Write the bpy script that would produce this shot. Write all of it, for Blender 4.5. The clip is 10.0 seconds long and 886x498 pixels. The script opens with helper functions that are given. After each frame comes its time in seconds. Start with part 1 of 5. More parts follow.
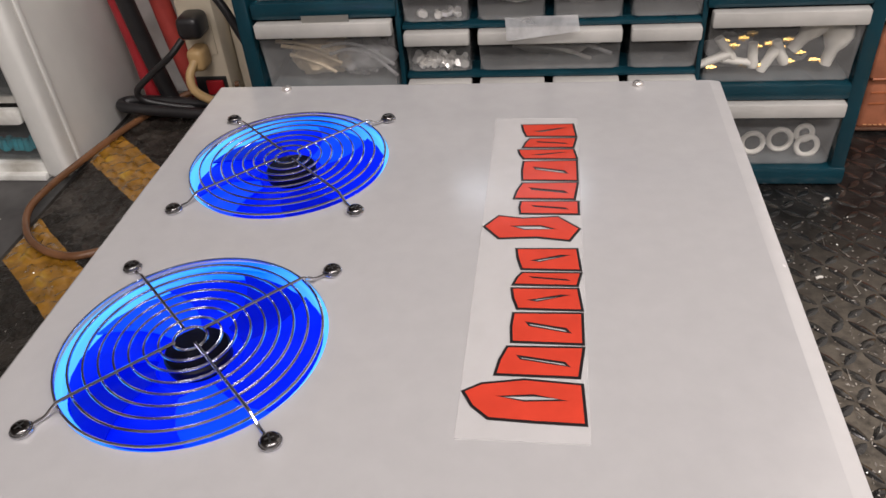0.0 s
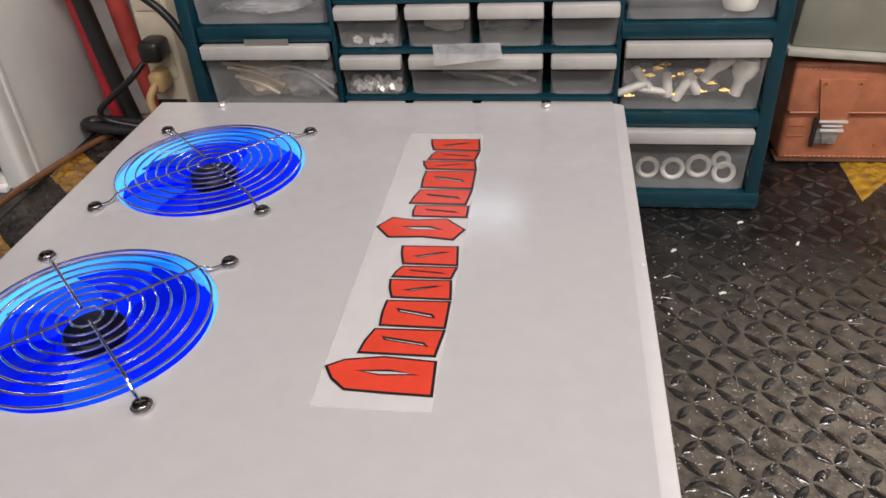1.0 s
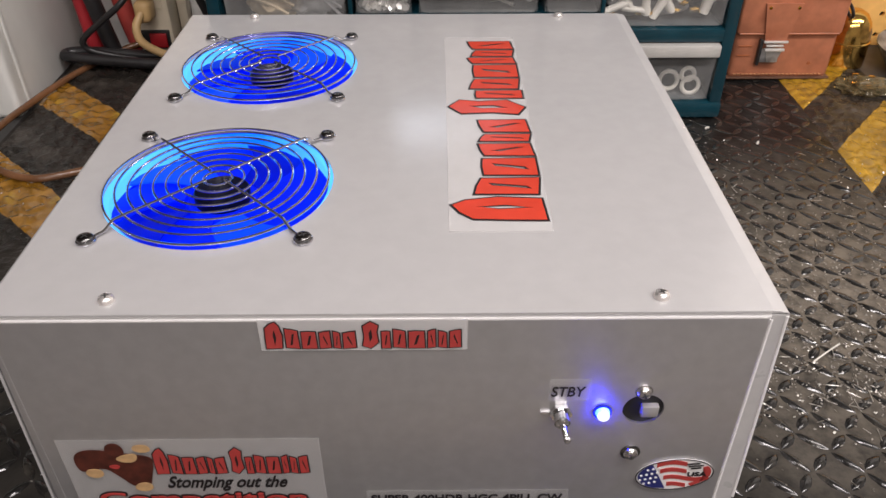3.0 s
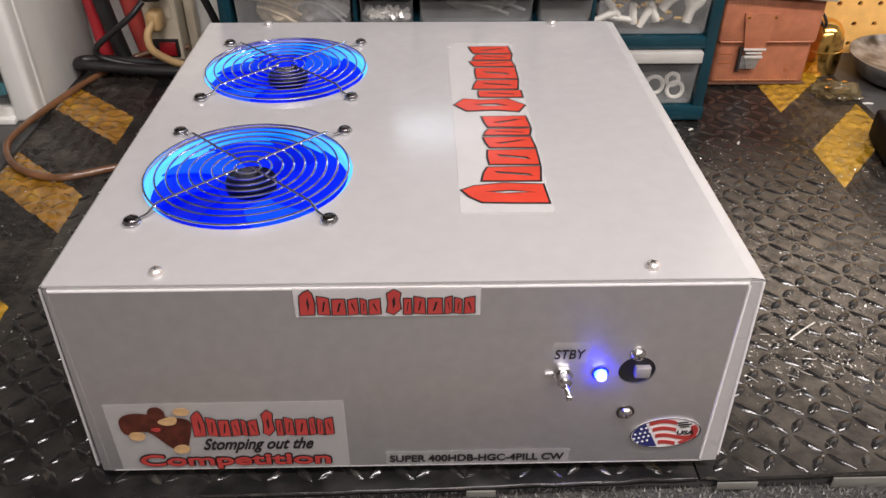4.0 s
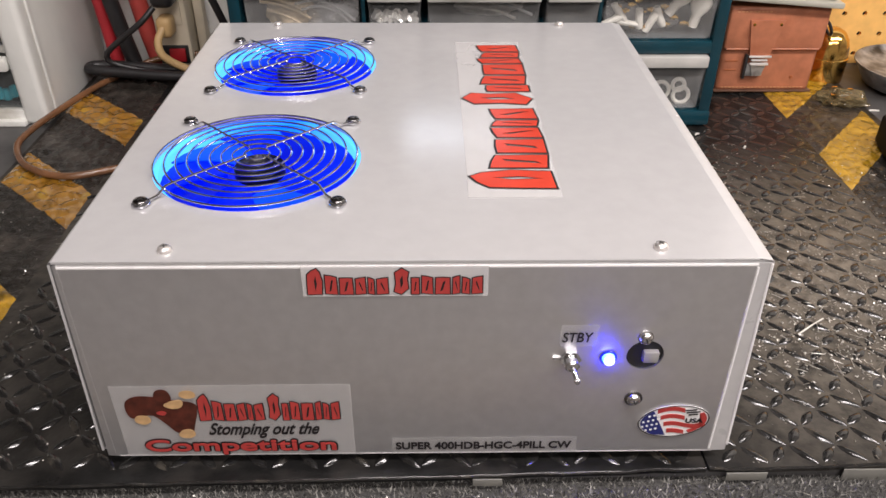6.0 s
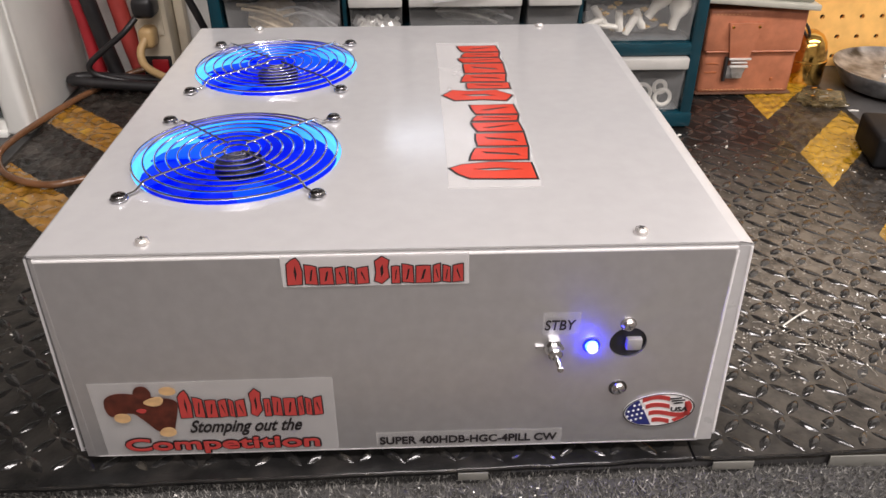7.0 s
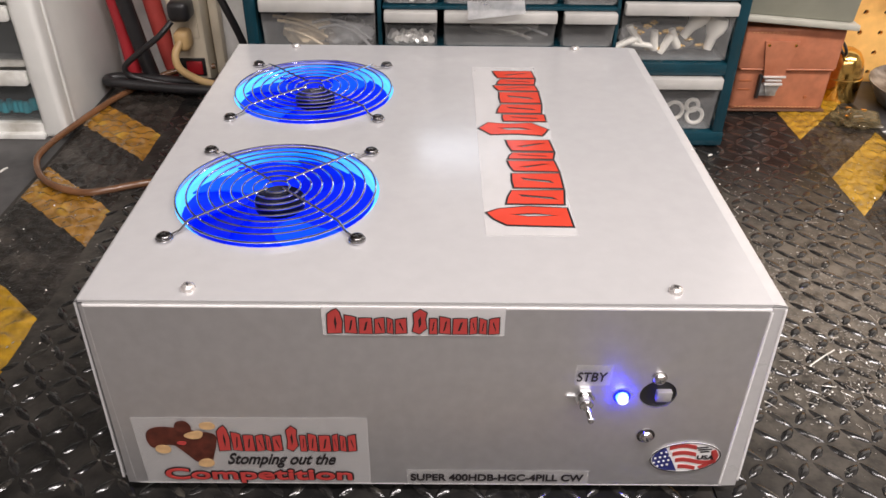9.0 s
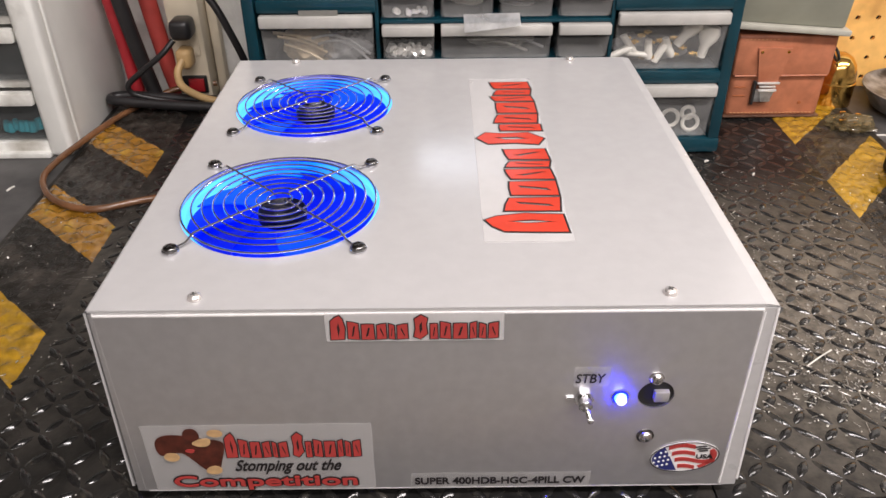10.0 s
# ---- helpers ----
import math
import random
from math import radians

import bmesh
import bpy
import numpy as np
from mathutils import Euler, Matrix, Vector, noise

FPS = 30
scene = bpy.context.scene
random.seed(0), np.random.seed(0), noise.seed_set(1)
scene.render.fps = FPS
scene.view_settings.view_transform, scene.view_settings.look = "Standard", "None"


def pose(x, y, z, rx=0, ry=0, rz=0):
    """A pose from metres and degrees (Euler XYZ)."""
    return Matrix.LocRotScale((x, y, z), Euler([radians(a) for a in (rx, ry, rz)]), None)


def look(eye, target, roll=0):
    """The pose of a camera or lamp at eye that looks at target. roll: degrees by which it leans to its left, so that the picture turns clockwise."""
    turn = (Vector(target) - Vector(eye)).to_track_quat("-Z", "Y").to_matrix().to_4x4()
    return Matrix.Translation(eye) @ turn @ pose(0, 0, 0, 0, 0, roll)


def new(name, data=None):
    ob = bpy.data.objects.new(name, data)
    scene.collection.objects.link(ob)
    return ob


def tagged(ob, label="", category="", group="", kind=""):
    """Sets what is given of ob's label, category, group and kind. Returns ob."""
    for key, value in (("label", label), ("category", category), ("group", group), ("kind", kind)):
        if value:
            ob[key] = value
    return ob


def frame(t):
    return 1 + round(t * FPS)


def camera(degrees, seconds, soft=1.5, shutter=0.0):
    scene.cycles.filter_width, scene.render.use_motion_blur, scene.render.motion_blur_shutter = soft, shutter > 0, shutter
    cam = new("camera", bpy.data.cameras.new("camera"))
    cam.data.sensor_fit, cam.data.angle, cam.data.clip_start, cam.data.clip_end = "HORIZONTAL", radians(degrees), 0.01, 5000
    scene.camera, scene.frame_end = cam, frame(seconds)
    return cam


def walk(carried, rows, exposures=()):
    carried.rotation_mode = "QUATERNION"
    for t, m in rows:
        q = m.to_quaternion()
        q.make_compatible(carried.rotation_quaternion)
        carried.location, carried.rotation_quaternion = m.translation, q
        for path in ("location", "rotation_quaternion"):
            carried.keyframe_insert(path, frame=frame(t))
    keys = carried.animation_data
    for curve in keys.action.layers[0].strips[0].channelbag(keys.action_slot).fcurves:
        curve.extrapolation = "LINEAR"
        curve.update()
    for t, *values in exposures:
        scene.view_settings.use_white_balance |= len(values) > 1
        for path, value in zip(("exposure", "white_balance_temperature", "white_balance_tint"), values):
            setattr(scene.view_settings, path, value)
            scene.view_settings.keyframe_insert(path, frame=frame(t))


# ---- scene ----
cam = camera(59.1, 10.0)
PATH = [
    (0, (0.238, -0.127, 0.382), (-0.034, 1.433, -0.841), -5.3),
    (0.5, (0.278, -0.134, 0.39), (0.017, 1.459, -0.79), -3.7),
    (1, (0.3, -0.158, 0.377), (0.028, 1.466, -0.758), -3.8),
    (1.5, (0.278, -0.177, 0.377), (0.023, 1.387, -0.844), -4.9),
    (2, (0.224, -0.211, 0.378), (0.142, 1.349, -0.872), -2.5),
    (2.5, (0.202, -0.232, 0.365), (0.178, 1.323, -0.893), -1.5),
    (2.7, (0.2, -0.239, 0.363), (0.187, 1.334, -0.872), -0.8),
    (3.8, (0.187, -0.287, 0.376), (0.231, 1.336, -0.792), 0.3),
    (4, (0.183, -0.295, 0.375), (0.228, 1.328, -0.794), 0.3),
    (4.5, (0.18, -0.308, 0.371), (0.253, 1.317, -0.793), 0.9),
    (5, (0.183, -0.31, 0.365), (0.256, 1.329, -0.778), 0.1),
    (5.5, (0.181, -0.303, 0.363), (0.237, 1.347, -0.766), 1.2),
    (5.7, (0.181, -0.304, 0.361), (0.223, 1.347, -0.767), 0.7),
    (6.8, (0.185, -0.316, 0.347), (0.225, 1.366, -0.734), -0.3),
    (7, (0.186, -0.315, 0.344), (0.245, 1.368, -0.734), -0.1),
    (7.5, (0.182, -0.307, 0.34), (0.238, 1.343, -0.789), -0.0),
    (8, (0.179, -0.305, 0.354), (0.112, 1.324, -0.805), -1.9),
    (8.5, (0.181, -0.303, 0.368), (0.203, 1.364, -0.737), 0.5),
    (9, (0.176, -0.3, 0.38), (0.189, 1.351, -0.749), 0.7),
    (9.5, (0.171, -0.301, 0.38), (0.206, 1.321, -0.79), 0.8),
    (10, (0.178, -0.31, 0.383), (0.183, 1.359, -0.719), -0.5),
]
walk(cam, [(t, look(eye, target, roll)) for t, eye, target, roll in PATH],
     exposures=[(0, -0.12), (0.5, -0.14), (1.0, -0.08), (1.5, -0.04), (2.0, -0.06), (2.6, -0.08), (4.0, 0.12), (7.5, 0.24), (9.0, 0.28), (10.0, 0.29)])

# ---- world and light ----
world = bpy.data.worlds.new("world")
scene.world = world
world.use_nodes = True
world.node_tree.nodes["Background"].inputs[0].default_value = (0.9, 0.95, 1.0, 1)
world.node_tree.nodes["Background"].inputs[1].default_value = 0.05
scene.view_settings.exposure = 0.0


def area_lamp(name, eye, target, sx, sy, watts, colour):
    data = bpy.data.lights.new(name, "AREA")
    data.shape, data.size, data.size_y, data.energy, data.color = "RECTANGLE", sx, sy, watts, colour
    ob = new(name, data)
    ob.matrix_world = look(eye, target)
    return ob


# Overhead light with an unseen fixture; place and strength are set to suit.
area_lamp("shop_light_glow", (1.05, -0.40, 1.40), (1.05, 0.10, 0.0), 2.3, 0.14, 32.0, (1.0, 0.922, 0.915))
# Second one is added frontal fill; no such lamp is known.
area_lamp("shop_light_glow", (0.50, -1.50, 1.40), (0.50, -1.30, 0.0), 2.3, 0.14, 23.0, (1.0, 0.922, 0.915))


# ---- materials ----
def rgba(c):
    return (c[0], c[1], c[2], 1.0)


def material(name, colour, rough=0.5, metal=0.0, vary=0.12, scale=60.0, bump=0.0, bump_scale=400.0, dirt=None, dirt_amount=0.0,
             dirt_scale=12.0, emit=None, power=0.0, coat=0.0, clear=0.0, rough_vary=0.1, per_object=0.0, spec=0.5, anis=0.0):
    """Colour with fine and coarse variation, roughness variation, bump, and patches of dirt."""
    m = bpy.data.materials.new(name)
    m.use_nodes = True
    nt = m.node_tree
    n, l = nt.nodes, nt.links
    b = n["Principled BSDF"]
    co = n.new("ShaderNodeTexCoord").outputs["Object"]

    def noise_node(sc, detail=4.0):
        t = n.new("ShaderNodeTexNoise")
        t.inputs["Scale"].default_value = sc
        t.inputs["Detail"].default_value = detail
        l.new(co, t.inputs["Vector"])
        return t.outputs["Fac"]

    def mixc(fac, a, bb):
        mx = n.new("ShaderNodeMix")
        mx.data_type = "RGBA"
        l.new(fac, mx.inputs[0])
        for sock, v in ((mx.inputs[6], a), (mx.inputs[7], bb)):
            if isinstance(v, tuple):
                sock.default_value = v
            else:
                l.new(v, sock)
        return mx.outputs[2]

    def ramp(fac, lo, hi):
        r = n.new("ShaderNodeMapRange")
        r.inputs[1].default_value, r.inputs[2].default_value = lo, hi
        l.new(fac, r.inputs[0])
        return r.outputs[0]

    dark = tuple(max(0, v * (1 - vary)) for v in colour)
    lite = tuple(min(1, v * (1 + vary)) for v in colour)
    fine = noise_node(scale)
    out = mixc(ramp(fine, 0.3, 0.7), rgba(dark), rgba(lite))
    if dirt is not None:
        patch = ramp(noise_node(dirt_scale, 8.0), 0.62 - 0.3 * dirt_amount, 0.72)
        out = mixc(patch, out, rgba(dirt))
    if per_object:
        info = n.new("ShaderNodeObjectInfo")
        hsv = n.new("ShaderNodeHueSaturation")
        mr = n.new("ShaderNodeMapRange")
        mr.inputs[3].default_value, mr.inputs[4].default_value = 1 - per_object, 1 + per_object
        l.new(info.outputs["Random"], mr.inputs[0])
        l.new(mr.outputs[0], hsv.inputs["Value"])
        l.new(out, hsv.inputs["Color"])
        out = hsv.outputs[0]
    l.new(out, b.inputs["Base Color"])
    b.inputs["Metallic"].default_value = metal
    b.inputs["Specular IOR Level"].default_value = spec
    r = n.new("ShaderNodeMapRange")
    r.inputs[3].default_value, r.inputs[4].default_value = max(0.02, rough - rough_vary), min(1, rough + rough_vary)
    l.new(noise_node(scale * 0.4, 6.0), r.inputs[0])
    l.new(r.outputs[0], b.inputs["Roughness"])
    if bump:
        bp = n.new("ShaderNodeBump")
        bp.inputs["Strength"].default_value = 0.6
        bp.inputs["Distance"].default_value = bump
        l.new(noise_node(bump_scale, 3.0), bp.inputs["Height"])
        l.new(bp.outputs[0], b.inputs["Normal"])
    if coat:
        b.inputs["Coat Weight"].default_value, b.inputs["Coat Roughness"].default_value = coat, 0.08
    if emit:
        b.inputs["Emission Color"].default_value, b.inputs["Emission Strength"].default_value = rgba(emit), power
    if clear:
        tr = n.new("ShaderNodeBsdfTransparent")
        mx = n.new("ShaderNodeMixShader")
        mx.inputs[0].default_value = 1 - clear
        l.new(tr.outputs[0], mx.inputs[1])
        l.new(b.outputs[0], mx.inputs[2])
        l.new(mx.outputs[0], n["Material Output"].inputs["Surface"])
    return m


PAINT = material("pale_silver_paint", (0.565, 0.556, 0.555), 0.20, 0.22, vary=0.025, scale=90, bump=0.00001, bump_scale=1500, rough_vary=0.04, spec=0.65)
EDGE_GLINT_PAINT = material("white_edge_paint", (0.80, 0.785, 0.775), 0.26, vary=0.03, scale=90)
FOLD = material("white_fold_paint", (0.58, 0.57, 0.565), 0.24, 0.18, vary=0.03, scale=90)
SIDELIT_FLANGE = material("pale_grey_flange", (0.44, 0.43, 0.425), 0.3, vary=0.04, scale=120)
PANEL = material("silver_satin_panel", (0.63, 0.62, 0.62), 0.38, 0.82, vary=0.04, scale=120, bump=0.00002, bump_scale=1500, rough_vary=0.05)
CHROME = material("chrome", (0.72, 0.72, 0.73), 0.14, 1.0, vary=0.05)
ZINC = material("pale_zinc", (0.80, 0.76, 0.73), 0.28, 0.7, vary=0.12, scale=300)
SILVER = material("silver_plate", (0.92, 0.90, 0.86), 0.30, 0.55, vary=0.05)
SCREW = material("nickel_screw", (0.74, 0.72, 0.70), 0.20, 1.0, vary=0.08)
# Chrome made dark, painting in the dark surroundings that it mirrors.
DARKENED_CHROME = material("black_nickel", (0.20, 0.195, 0.195), 0.16, 1.0, vary=0.1)
WIRE = material("chromed_wire", (0.72, 0.73, 0.78), 0.16, 1.0, vary=0.08)
# Near-black: dark steel fittings, and the shade in screw recesses, seams and peg holes.
DARK_STEEL_SHADE = material("dark_screw_recess", (0.02, 0.02, 0.02), 0.3, vary=0.1)
BLACK_MATT = material("matt_black_plastic", (0.010, 0.010, 0.011), 0.65, vary=0.2, spec=0.25)
BLACK_PLASTIC = material("black_plastic", (0.012, 0.012, 0.013), 0.35, vary=0.2)
HUB = material("glossy_black_hub", (0.004, 0.004, 0.008), 0.30, vary=0.2, spec=0.15)
LED_RING = material("lit_blue_fan_frame", (0.03, 0.20, 0.8), 0.5, emit=(0.06, 0.50, 1.0), power=1.0, spec=0.0)


def side_lamps(m, low, high):
    """The light of small lamps at both sides inside clear plastic, stronger towards them."""
    n, l = m.node_tree.nodes, m.node_tree.links
    xyz, far, r, mx = n.new("ShaderNodeSeparateXYZ"), n.new("ShaderNodeMath"), n.new("ShaderNodeMapRange"), n.new("ShaderNodeMix")
    far.operation = "ABSOLUTE"
    r.inputs[1].default_value, r.inputs[2].default_value = 0.012, 0.050
    mx.data_type = "RGBA"
    mx.inputs[6].default_value, mx.inputs[7].default_value = rgba(low), rgba(high)
    l.new(n.new("ShaderNodeTexCoord").outputs["Object"], xyz.inputs[0])
    l.new(xyz.outputs[0], far.inputs[0])
    l.new(far.outputs[0], r.inputs[0])
    l.new(r.outputs[0], mx.inputs[0])
    l.new(mx.outputs[2], n["Principled BSDF"].inputs["Emission Color"])


side_lamps(LED_RING, (0.0, 0.17, 1.0), (0.12, 0.62, 1.0))
LED_BLADE = material("lit_blue_fan_blade", (0.0, 0.01, 0.35), 0.5, spec=0.12, emit=(0.0, 0.008, 0.9), power=0.75, vary=0.3)
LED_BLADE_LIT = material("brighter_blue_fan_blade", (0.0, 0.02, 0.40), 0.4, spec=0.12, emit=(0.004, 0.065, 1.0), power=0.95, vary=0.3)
LED_BLADE_DEEP = material("deeper_blue_fan_blade", (0.0, 0.005, 0.25), 0.4, spec=0.12, emit=(0.0, 0.004, 0.62), power=0.7, vary=0.3)
LED_WELL = material("lit_blue_fan_well", (0.0, 0.02, 0.5), 0.3, emit=(0.0, 0.006, 0.85), power=0.6)
LED_DOT = material("lit_blue_indicator", (0.5, 0.6, 1.0), 0.2, emit=(0.0006, 0.0028, 1.0), power=230.0)
BLUE_BEZEL = material("deep_blue_bezel", (0.01, 0.02, 0.40), 0.2, vary=0.1)
LED_CORE = material("lit_indicator_lens", (0.8, 0.85, 1.0), 0.2, emit=(0.75, 0.8, 1.0), power=1.6)
HIGHLIGHT_BAR = material("white_led_bar", (0.8, 0.85, 1.0), 0.3, emit=(0.75, 0.85, 1.0), power=3.0)
TUBE_GLOW = material("lit_tube", (0.9, 0.9, 0.9), 0.4, emit=(1.0, 0.96, 0.92), power=4.0)
DECAL_MID = material("clear_vinyl_large", (0.76, 0.75, 0.74), 0.28, vary=0.05, clear=0.86, rough_vary=0.06)
DECAL_THIN = material("thin_clear_vinyl", (0.80, 0.79, 0.77), 0.3, vary=0.03, clear=0.92, rough_vary=0.04)
DECAL_DENSE = material("clear_vinyl_thick", (0.80, 0.785, 0.775), 0.22, vary=0.03, clear=0.64, rough_vary=0.04)
# Front stickers' red, darkened because the front face lies in shade.
RED_SHADED = material("deep_red_ink", (0.40, 0.045, 0.040), 0.34, vary=0.1)
RED_INK = material("red_ink", (0.62, 0.055, 0.028), 0.24, vary=0.08)
BLACK_INK = material("black_ink", (0.014, 0.011, 0.012), 0.35, vary=0.1)
WHITE_INK = material("white_ink", (0.8, 0.79, 0.78), 0.35, vary=0.03)
BLUE_INK = material("navy_ink", (0.02, 0.025, 0.14), 0.35, vary=0.1)
BROWN_INK = material("brown_ink", (0.075, 0.017, 0.010), 0.4, vary=0.5, scale=160)
TAN_INK = material("tan_ink", (0.52, 0.33, 0.16), 0.4, vary=0.2, scale=200)
MAT = material("black_tread_rubber", (0.010, 0.0098, 0.0095), 0.32, spec=0.20, vary=0.4, scale=45, bump=0.0012, bump_scale=130, dirt=(0.040, 0.036, 0.032), dirt_amount=0.40,
               dirt_scale=22, rough_vary=0.16)
TREAD = material("worn_tread_bar", (0.014, 0.0135, 0.013), 0.15, spec=0.8, vary=0.45, scale=160, bump=0.0004, bump_scale=230, dirt=(0.055, 0.049, 0.040), dirt_amount=0.25,
                 dirt_scale=60, rough_vary=0.14)


def dusty(m, at, radius, dust):
    """A patch of pale dust and filings, thinning out from its middle, in uneven drifts."""
    n, l = m.node_tree.nodes, m.node_tree.links
    b = n["Principled BSDF"]
    pos = n.new("ShaderNodeNewGeometry").outputs["Position"]
    far, fall, grain, keep, cover, mx = (n.new("ShaderNode" + k) for k in ("VectorMath", "MapRange", "TexNoise", "MapRange", "Math", "Mix"))
    far.operation = "DISTANCE"
    far.inputs[1].default_value = at
    fall.inputs[1].default_value, fall.inputs[2].default_value, fall.inputs[3].default_value, fall.inputs[4].default_value = 0.02, radius, 1.0, 0.0
    grain.inputs["Scale"].default_value, grain.inputs["Detail"].default_value, grain.inputs["Roughness"].default_value = 70.0, 8.0, 0.7
    keep.inputs[1].default_value, keep.inputs[2].default_value = 0.28, 0.58
    cover.operation = "MULTIPLY"
    mx.data_type = "RGBA"
    mx.inputs[7].default_value = rgba(dust)
    l.new(pos, far.inputs[0])
    l.new(pos, grain.inputs["Vector"])
    l.new(far.outputs["Value"], fall.inputs[0])
    l.new(grain.outputs["Fac"], keep.inputs[0])
    l.new(fall.outputs[0], cover.inputs[0])
    l.new(keep.outputs[0], cover.inputs[1])
    l.new(cover.outputs[0], mx.inputs[0])
    l.new(b.inputs["Base Color"].links[0].from_socket, mx.inputs[6])
    l.new(mx.outputs[2], b.inputs["Base Color"])


# This patch's tone holds dust and also the mat's sheen on that side.
dusty(MAT, (0.49, 0.18, 0.0), 0.24, (0.18, 0.156, 0.124))
dusty(MAT, (-0.14, 0.24, 0.0), 0.28, (0.070, 0.062, 0.052))
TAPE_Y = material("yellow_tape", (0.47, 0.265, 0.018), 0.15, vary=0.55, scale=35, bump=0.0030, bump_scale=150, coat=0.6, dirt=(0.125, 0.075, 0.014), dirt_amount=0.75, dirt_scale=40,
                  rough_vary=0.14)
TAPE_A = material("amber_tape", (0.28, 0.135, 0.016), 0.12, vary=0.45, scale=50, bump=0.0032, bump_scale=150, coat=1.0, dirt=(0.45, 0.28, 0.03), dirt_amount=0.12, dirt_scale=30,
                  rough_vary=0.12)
TAPE_K = material("black_tape", (0.022, 0.019, 0.016), 0.28, vary=0.4, scale=60, bump=0.0032, bump_scale=190, dirt=(0.07, 0.06, 0.05), dirt_amount=0.4, dirt_scale=26,
                  rough_vary=0.14)
BENCH = material("dark_bench_top", (0.085, 0.082, 0.080), 0.5, vary=0.3, scale=40, bump=0.0002, dirt=(0.10, 0.10, 0.10), dirt_amount=0.3, dirt_scale=9)
CARPET = material("grey_carpet", (0.055, 0.053, 0.05), 0.9, vary=0.5, scale=500, bump=0.001, bump_scale=900)
FIBRE = material("carpet_fibre", (0.22, 0.212, 0.195), 0.4, vary=0.85, scale=300)
SHAVING = material("metal_shaving", (0.62, 0.60, 0.56), 0.35, 1.0, vary=0.2)
FLECK = material("grey_filings", (0.26, 0.24, 0.215), 0.40, 0.3, vary=0.75, scale=55)
CRUMB = material("pale_debris", (0.7, 0.68, 0.62), 0.6, vary=0.3)
TEAL = material("teal_plastic", (0.006, 0.038, 0.054), 0.18, vary=0.15, scale=25, rough_vary=0.08)
CLEAR = material("cloudy_drawer_plastic", (0.58, 0.575, 0.56), 0.12, vary=0.25, scale=45, clear=0.87, rough_vary=0.08, per_object=0.12)
LIP = material("milky_plastic", (0.56, 0.545, 0.51), 0.22, vary=0.10, scale=40, per_object=0.06, clear=0.16)
WHITE_PLASTIC = material("aged_white_plastic", (0.78, 0.78, 0.74), 0.35, vary=0.05, scale=25, dirt=(0.4, 0.38, 0.33), dirt_amount=0.1)
GREY_PANEL = material("grey_side_panel", (0.70, 0.69, 0.65), 0.5, vary=0.05, scale=20)
SMOKED = material("smoked_drawer_plastic", (0.13, 0.14, 0.14), 0.2, vary=0.2, scale=20, clear=0.74)
CYAN = material("cyan_plastic", (0.05, 0.5, 0.6), 0.4, vary=0.2)
WHITE_NYLON = material("white_nylon", (0.84, 0.81, 0.73), 0.4, vary=0.08)
BRASS = material("brass", (0.80, 0.50, 0.14), 0.15, 1.0, vary=0.15, scale=40, dirt=(0.25, 0.13, 0.04), dirt_amount=0.3, dirt_scale=60, rough_vary=0.1)
LEATHER = material("tan_leather", (0.43, 0.158, 0.083), 0.42, vary=0.18, scale=70, bump=0.0003, bump_scale=900, dirt=(0.26, 0.075, 0.032), dirt_amount=0.3, dirt_scale=20)
SHADED_WELT = material("dark_leather_welt", (0.10, 0.045, 0.025), 0.6, vary=0.3)
LEATHER_EDGE = material("leather_piping", (0.36, 0.11, 0.04), 0.4, vary=0.2)
THREAD = material("stitch_thread", (0.55, 0.28, 0.13), 0.7, vary=0.2)
PEG = material("hardboard", (0.84, 0.48, 0.14), 0.5, vary=0.12, scale=50, bump=0.0002, bump_scale=700, dirt=(0.42, 0.20, 0.05), dirt_amount=0.2, dirt_scale=8)
WALL = material("off_white_wall", (0.76, 0.745, 0.71), 0.7, vary=0.08, scale=60, bump=0.0015, bump_scale=220)
DARK_WALL = material("dark_panelling", (0.055, 0.047, 0.042), 0.6, vary=0.25, scale=6, bump=0.0006, bump_scale=60)
ROOM = material("room_wall_paint", (0.40, 0.37, 0.34), 0.8, vary=0.1, scale=3, bump=0.0005, bump_scale=100)
CEIL = material("ceiling_paint", (0.42, 0.40, 0.38), 0.8, vary=0.05, scale=3, bump=0.0005, bump_scale=100)
CONCRETE = material("concrete_floor", (0.22, 0.21, 0.20), 0.7, vary=0.2, scale=8, bump=0.0006, bump_scale=80)
WOOD = material("bench_timber", (0.25, 0.15, 0.07), 0.6, vary=0.25, scale=14)
CREAM = material("cream_plastic", (0.74, 0.65, 0.50), 0.42, vary=0.07, scale=30)
RED_PVC = material("red_cable_sheath", (0.38, 0.022, 0.03), 0.38, vary=0.15, scale=30)
RED_HOSE = material("faded_red_hose", (0.42, 0.055, 0.045), 0.5, vary=0.2, scale=30)
BLACK_PVC = material("black_cable_sheath", (0.016, 0.015, 0.016), 0.38, vary=0.2, scale=40)
BROWN_PVC = material("copper_brown_cable", (0.17, 0.078, 0.036), 0.20, vary=0.25, scale=40, spec=0.8)
TAN_PVC = material("tan_cable_sheath", (0.50, 0.33, 0.15), 0.45, vary=0.15, scale=40)
RED_SWITCH = material("red_rocker", (0.30, 0.015, 0.02), 0.25, vary=0.1)
GREY_TRAY = material("grey_plastic_tray", (0.24, 0.24, 0.19), 0.35, vary=0.12, scale=25)
TRAY_EDGE = material("pale_tray_rim", (0.42, 0.41, 0.35), 0.35, vary=0.1, scale=40)
STEEL = material("dull_steel", (0.55, 0.55, 0.54), 0.34, 0.8, vary=0.2, scale=60, dirt=(0.10, 0.09, 0.08), dirt_amount=0.4, dirt_scale=60)
